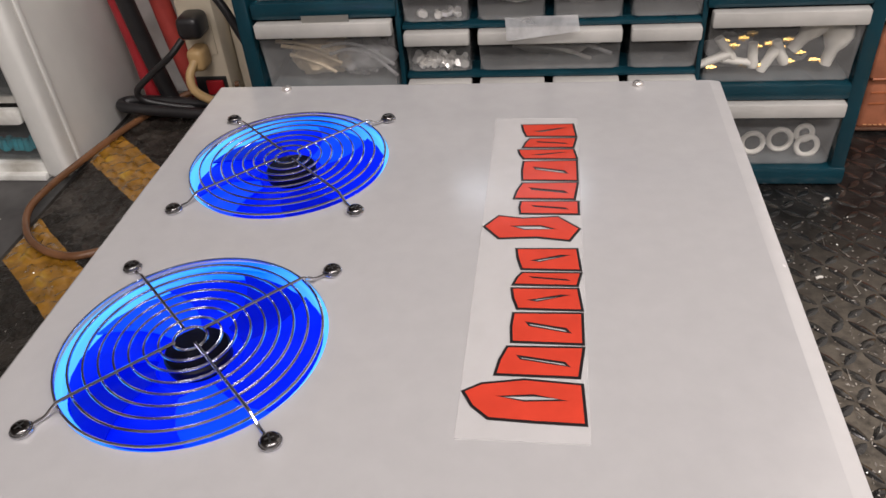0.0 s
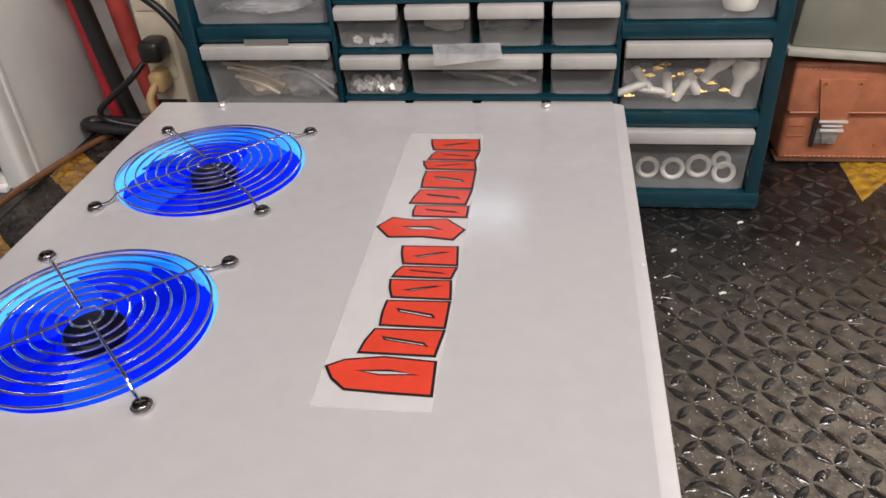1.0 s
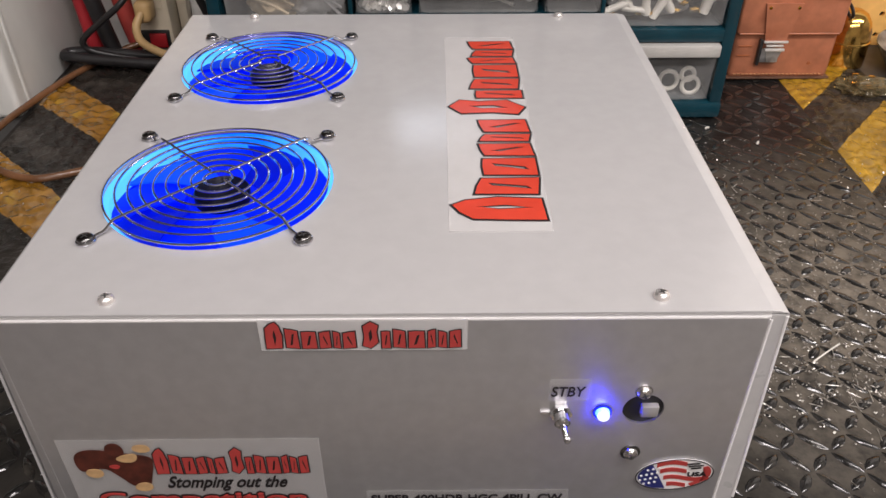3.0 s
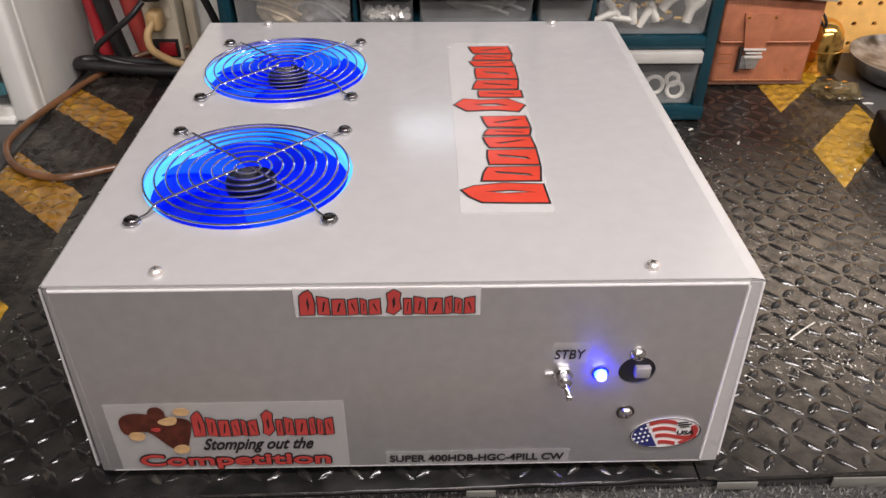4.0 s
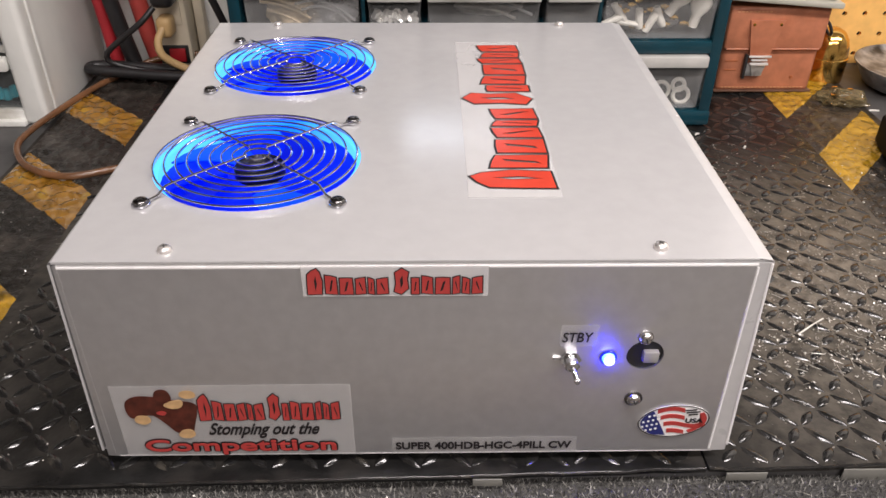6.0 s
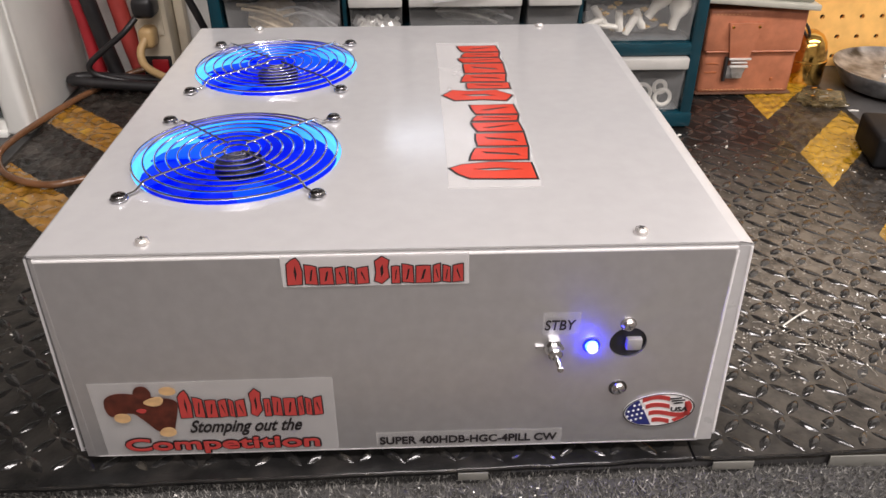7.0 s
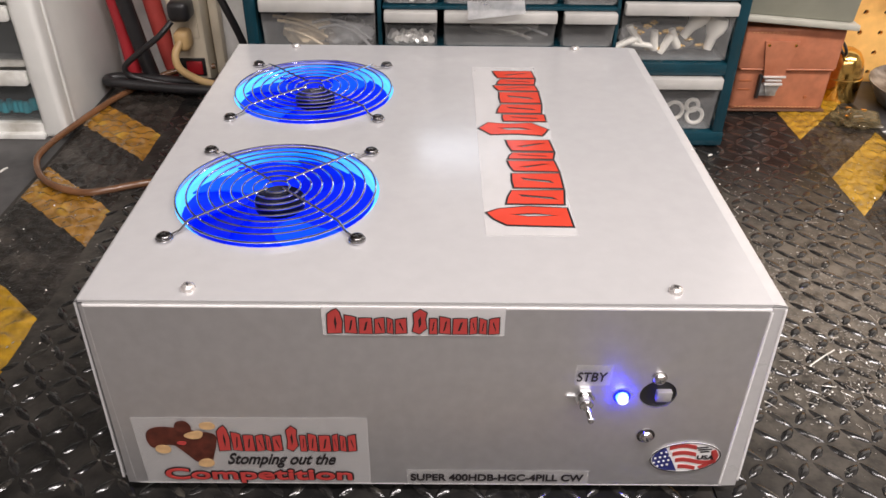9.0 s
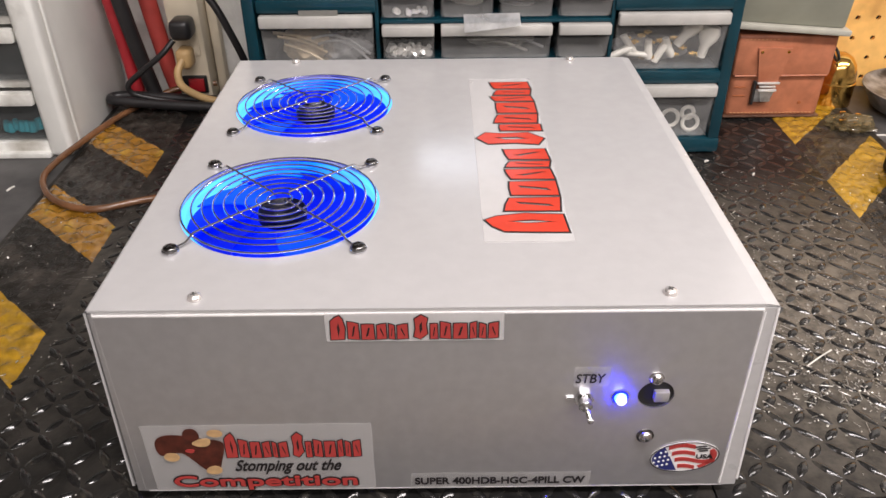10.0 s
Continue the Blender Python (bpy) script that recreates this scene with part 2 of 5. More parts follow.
DISH = material("dark_worn_steel", (0.34, 0.345, 0.35), 0.34, 0.45, vary=0.4, scale=60, dirt=(0.03, 0.027, 0.024), dirt_amount=0.7, dirt_scale=45)
GREY_KNOB = material("grey_knob", (0.27, 0.26, 0.26), 0.35, vary=0.1)
FILM = material("clear_film", (0.75, 0.75, 0.74), 0.10, vary=0.4, scale=50, bump=0.004, bump_scale=60, clear=0.62)
BEIGE = material("beige_parts", (0.58, 0.46, 0.30), 0.5, vary=0.2, scale=90)
WRAPPER = material("olive_film", (0.15, 0.115, 0.055), 0.14, vary=0.6, scale=90, clear=0.45)
FOAM = material("grey_packing", (0.42, 0.40, 0.36), 0.4, vary=0.3, scale=120)
PALE_TAPE = material("pale_tape", (0.19, 0.185, 0.165), 0.45, vary=0.1, scale=60)

# ---- building helpers ----
PLACE = {}


def thing(name, at, label, category, group="", kind=""):
    ob = new(name)
    ob.location = at
    ob.empty_display_size = 0.02
    PLACE[ob.name] = Vector(at)
    return tagged(ob, label, category, group, kind)


def part(name, bm, mat, parent=None, label="", smooth=True, kind=""):
    """Links a bmesh, built in place, as one mesh with its origin at its middle."""
    vs = [v.co for v in bm.verts]
    lo = Vector([min(v[i] for v in vs) for i in range(3)])
    hi = Vector([max(v[i] for v in vs) for i in range(3)])
    c = (lo + hi) / 2
    bmesh.ops.translate(bm, verts=bm.verts[:], vec=-c)
    bmesh.ops.recalc_face_normals(bm, faces=bm.faces[:])
    if smooth:
        for f in bm.faces:
            f.smooth = True
        for e in bm.edges:
            if len(e.link_faces) == 2 and e.calc_face_angle(0) > radians(38):
                e.smooth = False
    me = bpy.data.meshes.new(name)
    bm.to_mesh(me)
    bm.free()
    me.materials.append(mat)
    ob = new(name, me)
    ob.location = c
    PLACE[ob.name] = c
    if parent is not None:
        ob.parent = parent
        ob.matrix_parent_inverse = Matrix.Translation(-PLACE[parent.name])
    return tagged(ob, label, kind=kind)


def again(src, at, parent=None, turn=None, size=1.0):
    """Another object on the mesh of src, its middle at that place."""
    ob = new(src.name.split(".")[0], src.data)
    ob.location = at
    ob.scale = (size, size, size)
    if turn:
        ob.rotation_euler = [radians(a) for a in turn]
    PLACE[ob.name] = Vector(at)
    if parent is not None:
        ob.parent = parent
        ob.matrix_parent_inverse = Matrix.Translation(-PLACE[parent.name])
    for key in ("label", "category", "group", "kind"):
        if key in src:
            ob[key] = src[key]
    return ob


def box(x0, x1, y0, y1, z0, z1, bevel=0.0, bm=None, seg=2):
    b = bmesh.new()
    bmesh.ops.create_cube(b, size=1.0)
    for v in b.verts:
        v.co = Vector((x0 + (v.co.x + 0.5) * (x1 - x0), y0 + (v.co.y + 0.5) * (y1 - y0), z0 + (v.co.z + 0.5) * (z1 - z0)))
    if bevel:
        bmesh.ops.bevel(b, geom=b.edges[:], offset=bevel, segments=seg, affect="EDGES", profile=0.5)
    return merge(bm, b)


def merge(bm, b):
    if bm is None:
        return b
    me = bpy.data.meshes.new("tmp")
    b.to_mesh(me)
    b.free()
    bm.from_mesh(me)
    bpy.data.meshes.remove(me)
    return bm


def lathe(profile, at, axis="z", seg=32, bm=None):
    """Turns (radius, height) points round an axis through at."""
    b = bmesh.new()
    rings = []
    for r, h in profile:
        ring = []
        for k in range(seg):
            a = 2 * math.pi * k / seg
            p = (r * math.cos(a), r * math.sin(a), h)
            if axis == "y":
                p = (p[0], -p[2], p[1])
            elif axis == "x":
                p = (p[2], p[0], p[1])
            ring.append(b.verts.new(Vector(at) + Vector(p)))
        rings.append(ring)
    for r0, r1 in zip(rings, rings[1:]):
        for k in range(seg):
            b.faces.new((r0[k], r0[(k + 1) % seg], r1[(k + 1) % seg], r1[k]))
    b.faces.new(rings[0])
    b.faces.new(rings[-1])
    bmesh.ops.remove_doubles(b, verts=b.verts[:], dist=1e-6)
    return merge(bm, b)


def ring_tube(at, radius, thick, seg=48, sides=8, bm=None, turn=None):
    b = bmesh.new()
    grid = []
    for i in range(seg):
        a = 2 * math.pi * i / seg
        row = []
        for j in range(sides):
            c = 2 * math.pi * j / sides
            p = Vector(((radius + thick * math.cos(c)) * math.cos(a), (radius + thick * math.cos(c)) * math.sin(a), thick * math.sin(c)))
            if turn is not None:
                p = turn @ p
            row.append(b.verts.new(Vector(at) + p))
        grid.append(row)
    for i in range(seg):
        for j in range(sides):
            b.faces.new((grid[i][j], grid[(i + 1) % seg][j], grid[(i + 1) % seg][(j + 1) % sides], grid[i][(j + 1) % sides]))
    return merge(bm, b)


def smooth_line(pts, steps=8):
    """Catmull-Rom through the points."""
    ps = [Vector(p) for p in pts]
    ps = [ps[0] * 2 - ps[1]] + ps + [ps[-1] * 2 - ps[-2]]
    out = []
    for i in range(1, len(ps) - 2):
        a, b, c, d = ps[i - 1:i + 3]
        for k in range(steps):
            t = k / steps
            out.append(0.5 * (2 * b + (c - a) * t + (2 * a - 5 * b + 4 * c - d) * t * t + (3 * b - a - 3 * c + d) * t ** 3))
    out.append(ps[-2])
    return out


def tube(pts, r, sides=10, steps=8, bm=None):
    b = bmesh.new()
    line = smooth_line(pts, steps) if steps > 1 else [Vector(p) for p in pts]
    up = Vector((0.13, 0.21, 0.97))
    rows = []
    for i, p in enumerate(line):
        d = (line[min(i + 1, len(line) - 1)] - line[max(i - 1, 0)]).normalized()
        side = d.cross(up)
        if side.length < 0.05:
            side = d.cross(Vector((1, 0, 0)))
        side.normalize()
        o = side.cross(d)
        rows.append([b.verts.new(p + r * (math.cos(2 * math.pi * k / sides) * side + math.sin(2 * math.pi * k / sides) * o)) for k in range(sides)])
    for r0, r1 in zip(rows, rows[1:]):
        for k in range(sides):
            b.faces.new((r0[k], r0[(k + 1) % sides], r1[(k + 1) % sides], r1[k]))
    b.faces.new(rows[0])
    b.faces.new(rows[-1])
    return merge(bm, b)


def prism(poly, put, thick, bm=None):
    """A flat plate with that outline; put(u, v, h) gives the place, h being its height over the surface."""
    b = bmesh.new()
    lo = [b.verts.new(put(u, v, 0.0)) for u, v in poly]
    hi = [b.verts.new(put(u, v, thick)) for u, v in poly]
    b.faces.new(lo)
    top = b.faces.new(hi)
    for i in range(len(poly)):
        j = (i + 1) % len(poly)
        b.faces.new((lo[i], lo[j], hi[j], hi[i]))
    bmesh.ops.triangulate(b, faces=[f for f in b.faces if len(f.verts) > 4])
    return merge(bm, b)


def sheet(outline, holes, put, thick):
    """A plate with holes through it."""
    b = bmesh.new()
    for loop in [outline] + holes:
        vs = [b.verts.new(put(u, v, 0.0)) for u, v in loop]
        for i in range(len(vs)):
            b.edges.new((vs[i], vs[(i + 1) % len(vs)]))
    bmesh.ops.triangle_fill(b, edges=b.edges[:], use_beauty=True)
    faces = b.faces[:]
    res = bmesh.ops.extrude_face_region(b, geom=faces)
    delta = Vector(put(0, 0, thick)) - Vector(put(0, 0, 0))
    bmesh.ops.translate(b, verts=[v for v in res["geom"] if isinstance(v, bmesh.types.BMVert)], vec=delta)
    return b


def circle(u, v, r, n=40, squash=1.0, tilt=0.0):
    c, s = math.cos(tilt), math.sin(tilt)
    pts = [(r * math.cos(2 * math.pi * k / n), squash * r * math.sin(2 * math.pi * k / n)) for k in range(n)]
    return [(u + a * c - d * s, v + a * s + d * c) for a, d in pts]


def words(text, u0, u1, v0, v1, put, thick, shear=0.0, grow=0.0, bold=0.0):
    """The built-in font's letters, fitted into a rectangle of the surface."""
    cu = bpy.data.curves.new("words", "FONT")
    cu.body, cu.size, cu.shear, cu.offset = text, 1.0, shear, bold
    cu.extrude = 0.5
    ob = new("words", cu)
    me = bpy.data.meshes.new_from_object(ob.evaluated_get(bpy.context.evaluated_depsgraph_get()))
    b = bmesh.new()
    b.from_mesh(me)
    bpy.data.objects.remove(ob)
    bpy.data.meshes.remove(me)
    xs, ys = [v.co.x for v in b.verts], [v.co.y for v in b.verts]
    x0, x1, y0, y1 = min(xs), max(xs), min(ys), max(ys)
    for v in b.verts:
        v.co = Vector(put(u0 - grow + (v.co.x - x0) / (x1 - x0) * (u1 - u0 + 2 * grow), v0 - grow + (v.co.y - y0) / (y1 - y0) * (v1 - v0 + 2 * grow),
                          (v.co.z + 0.5) * thick))
    return b

# ---- the room ----
FLOOR_Z, CEIL_Z = -0.90, 1.55
tagged(part("floor", box(-2.2, 2.6, -2.4, 0.80, FLOOR_Z - 0.05, FLOOR_Z), CONCRETE, smooth=False), "grey concrete workshop floor", "floor", kind="structure")
tagged(part("ceiling", box(-2.2, 2.6, -2.4, 0.80, CEIL_Z, CEIL_Z + 0.05), CEIL, smooth=False), "plain grey-beige workshop ceiling", "ceiling", kind="structure")
tagged(part("wall_north", box(-2.2, 2.6, 0.66, 0.80, FLOOR_Z, 0.33), WALL, smooth=False), "off-white textured wall behind the bench", "wall", kind="structure")
# Unseen upper wall, coloured for reflections: off-white gives the mat its sheen.
tagged(part("wall_upper", box(0.62, 2.6, 0.6615, 0.80, 0.33, CEIL_Z), WALL, smooth=False), "unseen off-white textured upper wall, added to put sheen on the mat", "wall", kind="structure")
# Dark stretch, also unseen: dims what the lid and near mat mirror.
tagged(part("wall_panelling", box(-2.2, 0.62, 0.662, 0.80, 0.33, CEIL_Z), DARK_WALL, smooth=False), "unseen upper wall, made dark for what the lid and mat mirror", "wall", kind="structure")
tagged(part("wall_south", box(-2.2, 2.6, -2.5, -2.4, FLOOR_Z, CEIL_Z), ROOM, smooth=False), "plain painted workshop wall", "wall", kind="structure")
tagged(part("wall_west", box(-2.3, -2.2, -2.5, 0.80, FLOOR_Z, CEIL_Z), ROOM, smooth=False), "plain painted workshop wall", "wall", kind="structure")
tagged(part("wall_east", box(2.6, 2.7, -2.5, 0.80, FLOOR_Z, CEIL_Z), ROOM, smooth=False), "plain painted workshop wall", "wall", kind="structure")


def shop_light(x, y):
    t = thing("shop_light", (x, y, CEIL_Z), "assumed white twin-tube shop light on the ceiling, out of view", "ceiling light", "shop lights")
    part("housing", box(x - 1.18, x + 1.18, y - 0.08, y + 0.08, 1.49, CEIL_Z, 0.006), WHITE_PLASTIC, t)
    for dy in (-0.04, 0.04):
        part("tube", lathe([(0.013, -1.15), (0.013, 1.15)], (x, y + dy, 1.47), "x", 14), TUBE_GLOW, t, "lit white tube")


shop_light(1.05, -0.40)
# Housing for the added frontal fill lamp.
shop_light(0.50, -1.50)

# ---- the bench ----
bench = thing("workbench", (0.2, 0.3, FLOOR_Z), "dark-topped timber workbench with a carpeted front edge", "workbench")
part("front_rail", box(-1.2, 1.6, -0.080, -0.0035, -0.045, -0.0122, 0.002), WOOD, bench)
part("bench_top", box(-1.2, 1.6, -0.003, 0.655, -0.045, -0.0035, 0.001), BENCH, bench, "dark grey scuffed bench top")
for x in (-1.1, 0.2, 1.5):
    for y in (0.02, 0.58):
        part("leg", box(x - 0.045, x + 0.045, y - 0.045, y + 0.045, FLOOR_Z, -0.045, 0.003), WOOD, bench)

rnd = random.Random(4)
runner = thing("carpet_strip", (0.2, -0.05, 0.0), "worn grey short-pile carpet strip along the bench front edge", "carpet")
b = bmesh.new()
rows = []
for j in range(9):
    a = j / 8
    y = -0.003 - 0.074 * min(1, a * 1.25)
    z = -0.0110 - (0.0 if a < 0.72 else 0.055 * (a - 0.72) ** 1.5 * 4)
    rows.append([b.verts.new((-0.8 + i * 0.02, y - (0.012 if a > 0.8 else 0) * (a - 0.8) * 5, z + 0.0008 * noise.noise((i * 0.7, j * 0.9, 0)))) for i in range(101)])
for r0, r1 in zip(rows, rows[1:]):
    for i in range(100):
        b.faces.new((r0[i], r0[i + 1], r1[i + 1], r1[i]))
part("backing", b, CARPET, runner)
# pile
verts, faces = [], []
for _ in range(34000):
    x, y = rnd.uniform(-0.25, 0.70), rnd.uniform(-0.084, -0.004)
    z = -0.0115 - (0.0 if y > -0.055 else 0.45 * (-0.055 - y) ** 1.1)
    h, a = rnd.uniform(0.002, 0.0055), rnd.uniform(0, 6.28)
    w = rnd.uniform(0.0003, 0.0008)
    lx, ly = rnd.gauss(0, 0.0018), rnd.gauss(-0.0006, 0.0018)
    k = len(verts)
    verts += [(x - w * math.cos(a), y - w * math.sin(a), z), (x + w * math.cos(a), y + w * math.sin(a), z), (x + lx, y + ly, z + h)]
    faces.append((k, k + 1, k + 2))
me = bpy.data.meshes.new("carpet_nap")
me.from_pydata(verts, [], faces)
me.materials.append(FIBRE)
pile = new("carpet_nap", me)
pile.parent, pile.matrix_parent_inverse = runner, Matrix.Translation(-PLACE[runner.name])
tagged(pile, "grey carpet pile", kind="stuff")

# ---- the tread mat ----
MAT_X0, MAT_X1, MAT_Y1 = -0.222, 0.672, 0.640
mat_thing = thing("tread_mat", (0.22, 0.3, 0.0), "worn black rubber diamond-tread mat with torn front edge", "mat")


def mat_front(x):
    return -0.0155 + 0.010 * (x + 0.05) / 0.5 * (1 if x < 0.45 else 0.45 / x) + 0.0016 * noise.noise((x * 14, 3.1, 0)) + 0.0008 * noise.noise((x * 60, 1.1, 0))


def mat_sheet(x0, x1, lift):
    n = int((x1 - x0) / 0.006)
    b = bmesh.new()
    tops, mids, lows, backs = [], [], [], []
    for i in range(n + 1):
        x = x0 + (x1 - x0) * i / n
        y = mat_front(x)
        curl = lift + 0.0013 * max(0, noise.noise((x * 9, 7.7, 0)))
        lows.append(b.verts.new((x, y, -0.0030 + curl)))
        tops.append(b.verts.new((x, y + 0.0006, 0.0 + curl)))
        mids.append(b.verts.new((x, y + 0.014, 0.0)))
        backs.append(b.verts.new((x, MAT_Y1, 0.0)))
    under = [b.verts.new((v.co.x, MAT_Y1, -0.0034)) for v in backs]
    for r0, r1 in ((lows, tops), (tops, mids), (mids, backs), (backs, under)):
        for i in range(n):
            b.faces.new((r0[i], r0[i + 1], r1[i + 1], r1[i]))
    for k in (0, n):
        b.faces.new((lows[k], tops[k], mids[k], backs[k], under[k]))
    return b


part("sheet", mat_sheet(MAT_X0, 0.3405, 0.0), MAT, mat_thing)
part("sheet", mat_sheet(0.3420, MAT_X1, 0.0006), MAT, mat_thing)
# rolled rim along the front edge
for xa, xb, up in ((MAT_X0, 0.3405, 0.0), (0.3420, MAT_X1, 0.0006)):
    pts = []
    for i in range(61):
        x = xa + (xb - xa) * i / 60
        pts.append((x, mat_front(x) + 0.0004 + 0.0005 * noise.noise((x * 40, 3.0, 0)), -0.0004 + up + 0.0013 * max(0, noise.noise((x * 9, 7.7, 0))) + 0.0004 * noise.noise((x * 60, 1.0, 0))))
    part("edge_rim", tube(pts, 0.0010, 8, 1), TREAD, mat_thing, "shiny rolled rubber rim")

# raised lens-shaped bars, turned by a quarter from one to the next
PITCH, BAR_L, BAR_W, BAR_H = 0.0146, 0.0088, 0.0032, 0.0021
verts, faces = [], []
for i in range(int((MAT_X1 - MAT_X0) / PITCH)):
    for j in range(int((MAT_Y1 + 0.01) / PITCH)):
        x, y = MAT_X0 + 0.010 + i * PITCH + rnd.gauss(0, 0.0004), 0.0030 + j * PITCH + rnd.gauss(0, 0.0004)
        if 0.03 < x < 0.32 and 0.03 < y < 0.34:
            continue
        if y < mat_front(x) + 0.0045 or abs(x - 0.341) < 0.004:
            continue
        if x < -0.124 or x > 0.569:
            if -0.219 < x < -0.124 or 0.569 < x < 0.666:
                continue
        a = math.pi / 4 if (i + j) % 2 else -math.pi / 4
        a += rnd.gauss(0, 0.09)
        wear = 0.72 + 0.75 * noise.noise((x * 11, y * 11, 4.0)) - 0.60 * max(0.0, min(1.0, (y - 0.12) / 0.3))
        c, s = math.cos(a), math.sin(a)
        hh = BAR_H * max(0.18, min(1.1, wear + rnd.gauss(0, 0.18)))
        k = len(verts)
        prof = ((-1.0, 0.10, 0.02), (-0.66, 0.66, 0.62), (0.0, 1.0, 1.0), (0.66, 0.66, 0.62), (1.0, 0.10, 0.02))
        cross = ((-1.0, 0.0), (-0.62, 0.58), (-0.2, 0.97), (0.2, 0.97), (0.62, 0.58), (1.0, 0.0))
        for u, w, top in prof:
            for v, z in cross:
                px, py = u * BAR_L * (0.86 if (i + j) % 2 else 1.10), v * w * BAR_W
                verts.append((x + px * c - py * s, y + px * s + py * c, 0.00005 + z * top * hh))
        for p in range(4):
            for q in range(5):
                faces.append((k + 6 * p + q, k + 6 * p + q + 1, k + 6 * p + q + 7, k + 6 * p + q + 6))
me = bpy.data.meshes.new("tread")
me.from_pydata(verts, [], faces)
me.polygons.foreach_set("use_smooth", [True] * len(me.polygons))
me.materials.append(TREAD)
tread = new("tread", me)
tread.parent, tread.matrix_parent_inverse = mat_thing, Matrix.Translation(-PLACE[mat_thing.name])
tagged(tread, "raised worn black tread bars", kind="stuff")


def bar_height(x, y):
    """How high the nearest tread bar stands under a place of the mat."""
    i, j = round((x - MAT_X0 - 0.010) / PITCH), round((y - 0.0030) / PITCH)
    u, v = x - (MAT_X0 + 0.010 + i * PITCH), y - (0.0030 + j * PITCH)
    a = math.pi / 4 if (i + j) % 2 else -math.pi / 4
    p, q = u * math.cos(a) + v * math.sin(a), -u * math.sin(a) + v * math.cos(a)
    return BAR_H * max(0.0, 1 - (p / BAR_L) ** 2) * max(0.0, 1 - (q / (BAR_W * 1.25)) ** 2)


# hazard tape: yellow and black slanted pieces in a strip along each side of the mat
def tape_strip(name, x0, x1, first, slope, pitch, yellow, y_end):
    t = thing(name, ((x0 + x1) / 2, 0.3, 0.0), "wrinkled yellow and black hazard tape stuck on the tread mat", "hazard tape", "hazard tape strips")
    y = first
    while y < y_end:
        for colour, a, c in ((TAPE_Y, y, y + yellow), (TAPE_K, y + yellow, y + pitch)):
            n, m = 46, 36
            b = bmesh.new()
            grid = []
            for i in range(n + 1):
                fx = i / n
                row = []
                for j in range(m + 1):
                    fy = j / m
                    x = x0 + (x1 - x0) * fx
                    yy = a + (c - a) * fy + slope * fx
                    if i in (0, n) or (colour is TAPE_Y and j in (0, m)):
                        x += 0.0010 * noise.noise((x * 70, yy * 70, 5.0))
                        yy += 0.0014 * noise.noise((x * 60, yy * 60, 9.0))
                    ridge = 1 - 2 * abs(noise.noise((x * 95, yy * 60, 2.0)))
                    z = (0.0007 if colour is TAPE_Y else 0.0004) + 0.85 * bar_height(x, yy) + 0.0004 * abs(noise.noise((x * 80, yy * 80, 0.0))) + 0.0007 * max(0.0, ridge) ** 4 + 0.0003 * abs(noise.noise((x * 260, yy * 260, 1.0)))
                    z *= min(1.0, 0.15 + 10 * min(fx, 1 - fx))
                    row.append(b.verts.new((x, min(yy, MAT_Y1), z)))
                grid.append(row)
            for i in range(n):
                for j in range(m):
                    b.faces.new((grid[i][j], grid[i + 1][j], grid[i + 1][j + 1], grid[i][j + 1]))
            if min(v.co.y for v in b.verts) < MAT_Y1 - 0.02 and min(v.co.y for v in b.verts) > 0.0:
                bmesh.ops.remove_doubles(b, verts=b.verts[:], dist=1e-6)
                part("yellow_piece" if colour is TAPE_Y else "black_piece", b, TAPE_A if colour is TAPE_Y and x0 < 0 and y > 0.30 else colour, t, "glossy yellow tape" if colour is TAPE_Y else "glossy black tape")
            else:
                b.free()
        y += pitch


tape_strip("hazard_tape", -0.218, -0.126, 0.180, -0.083, 0.1565, 0.060, 0.62)
tape_strip("hazard_tape", 0.571, 0.664, 0.157, 0.105, 0.1575, 0.073, 0.60)

# pale strips of tape caught under the mat's front edge
for x0, x1, drop in ((0.4215, 0.456, 0.0085), (0.352, 0.376, 0.0055), (0.205, 0.222, 0.0050)):
    y = mat_front((x0 + x1) / 2) - 0.0006
    tagged(part("tape_scrap", box(x0, x1, y - 0.0010, y, -0.0022 - drop, -0.0016, 0.0003), PALE_TAPE), "pale scrap of tape hanging from the mat edge", "tape scrap", "tape scraps")

# metal swarf on the mat, with a few curled slivers
verts, faces = [], []
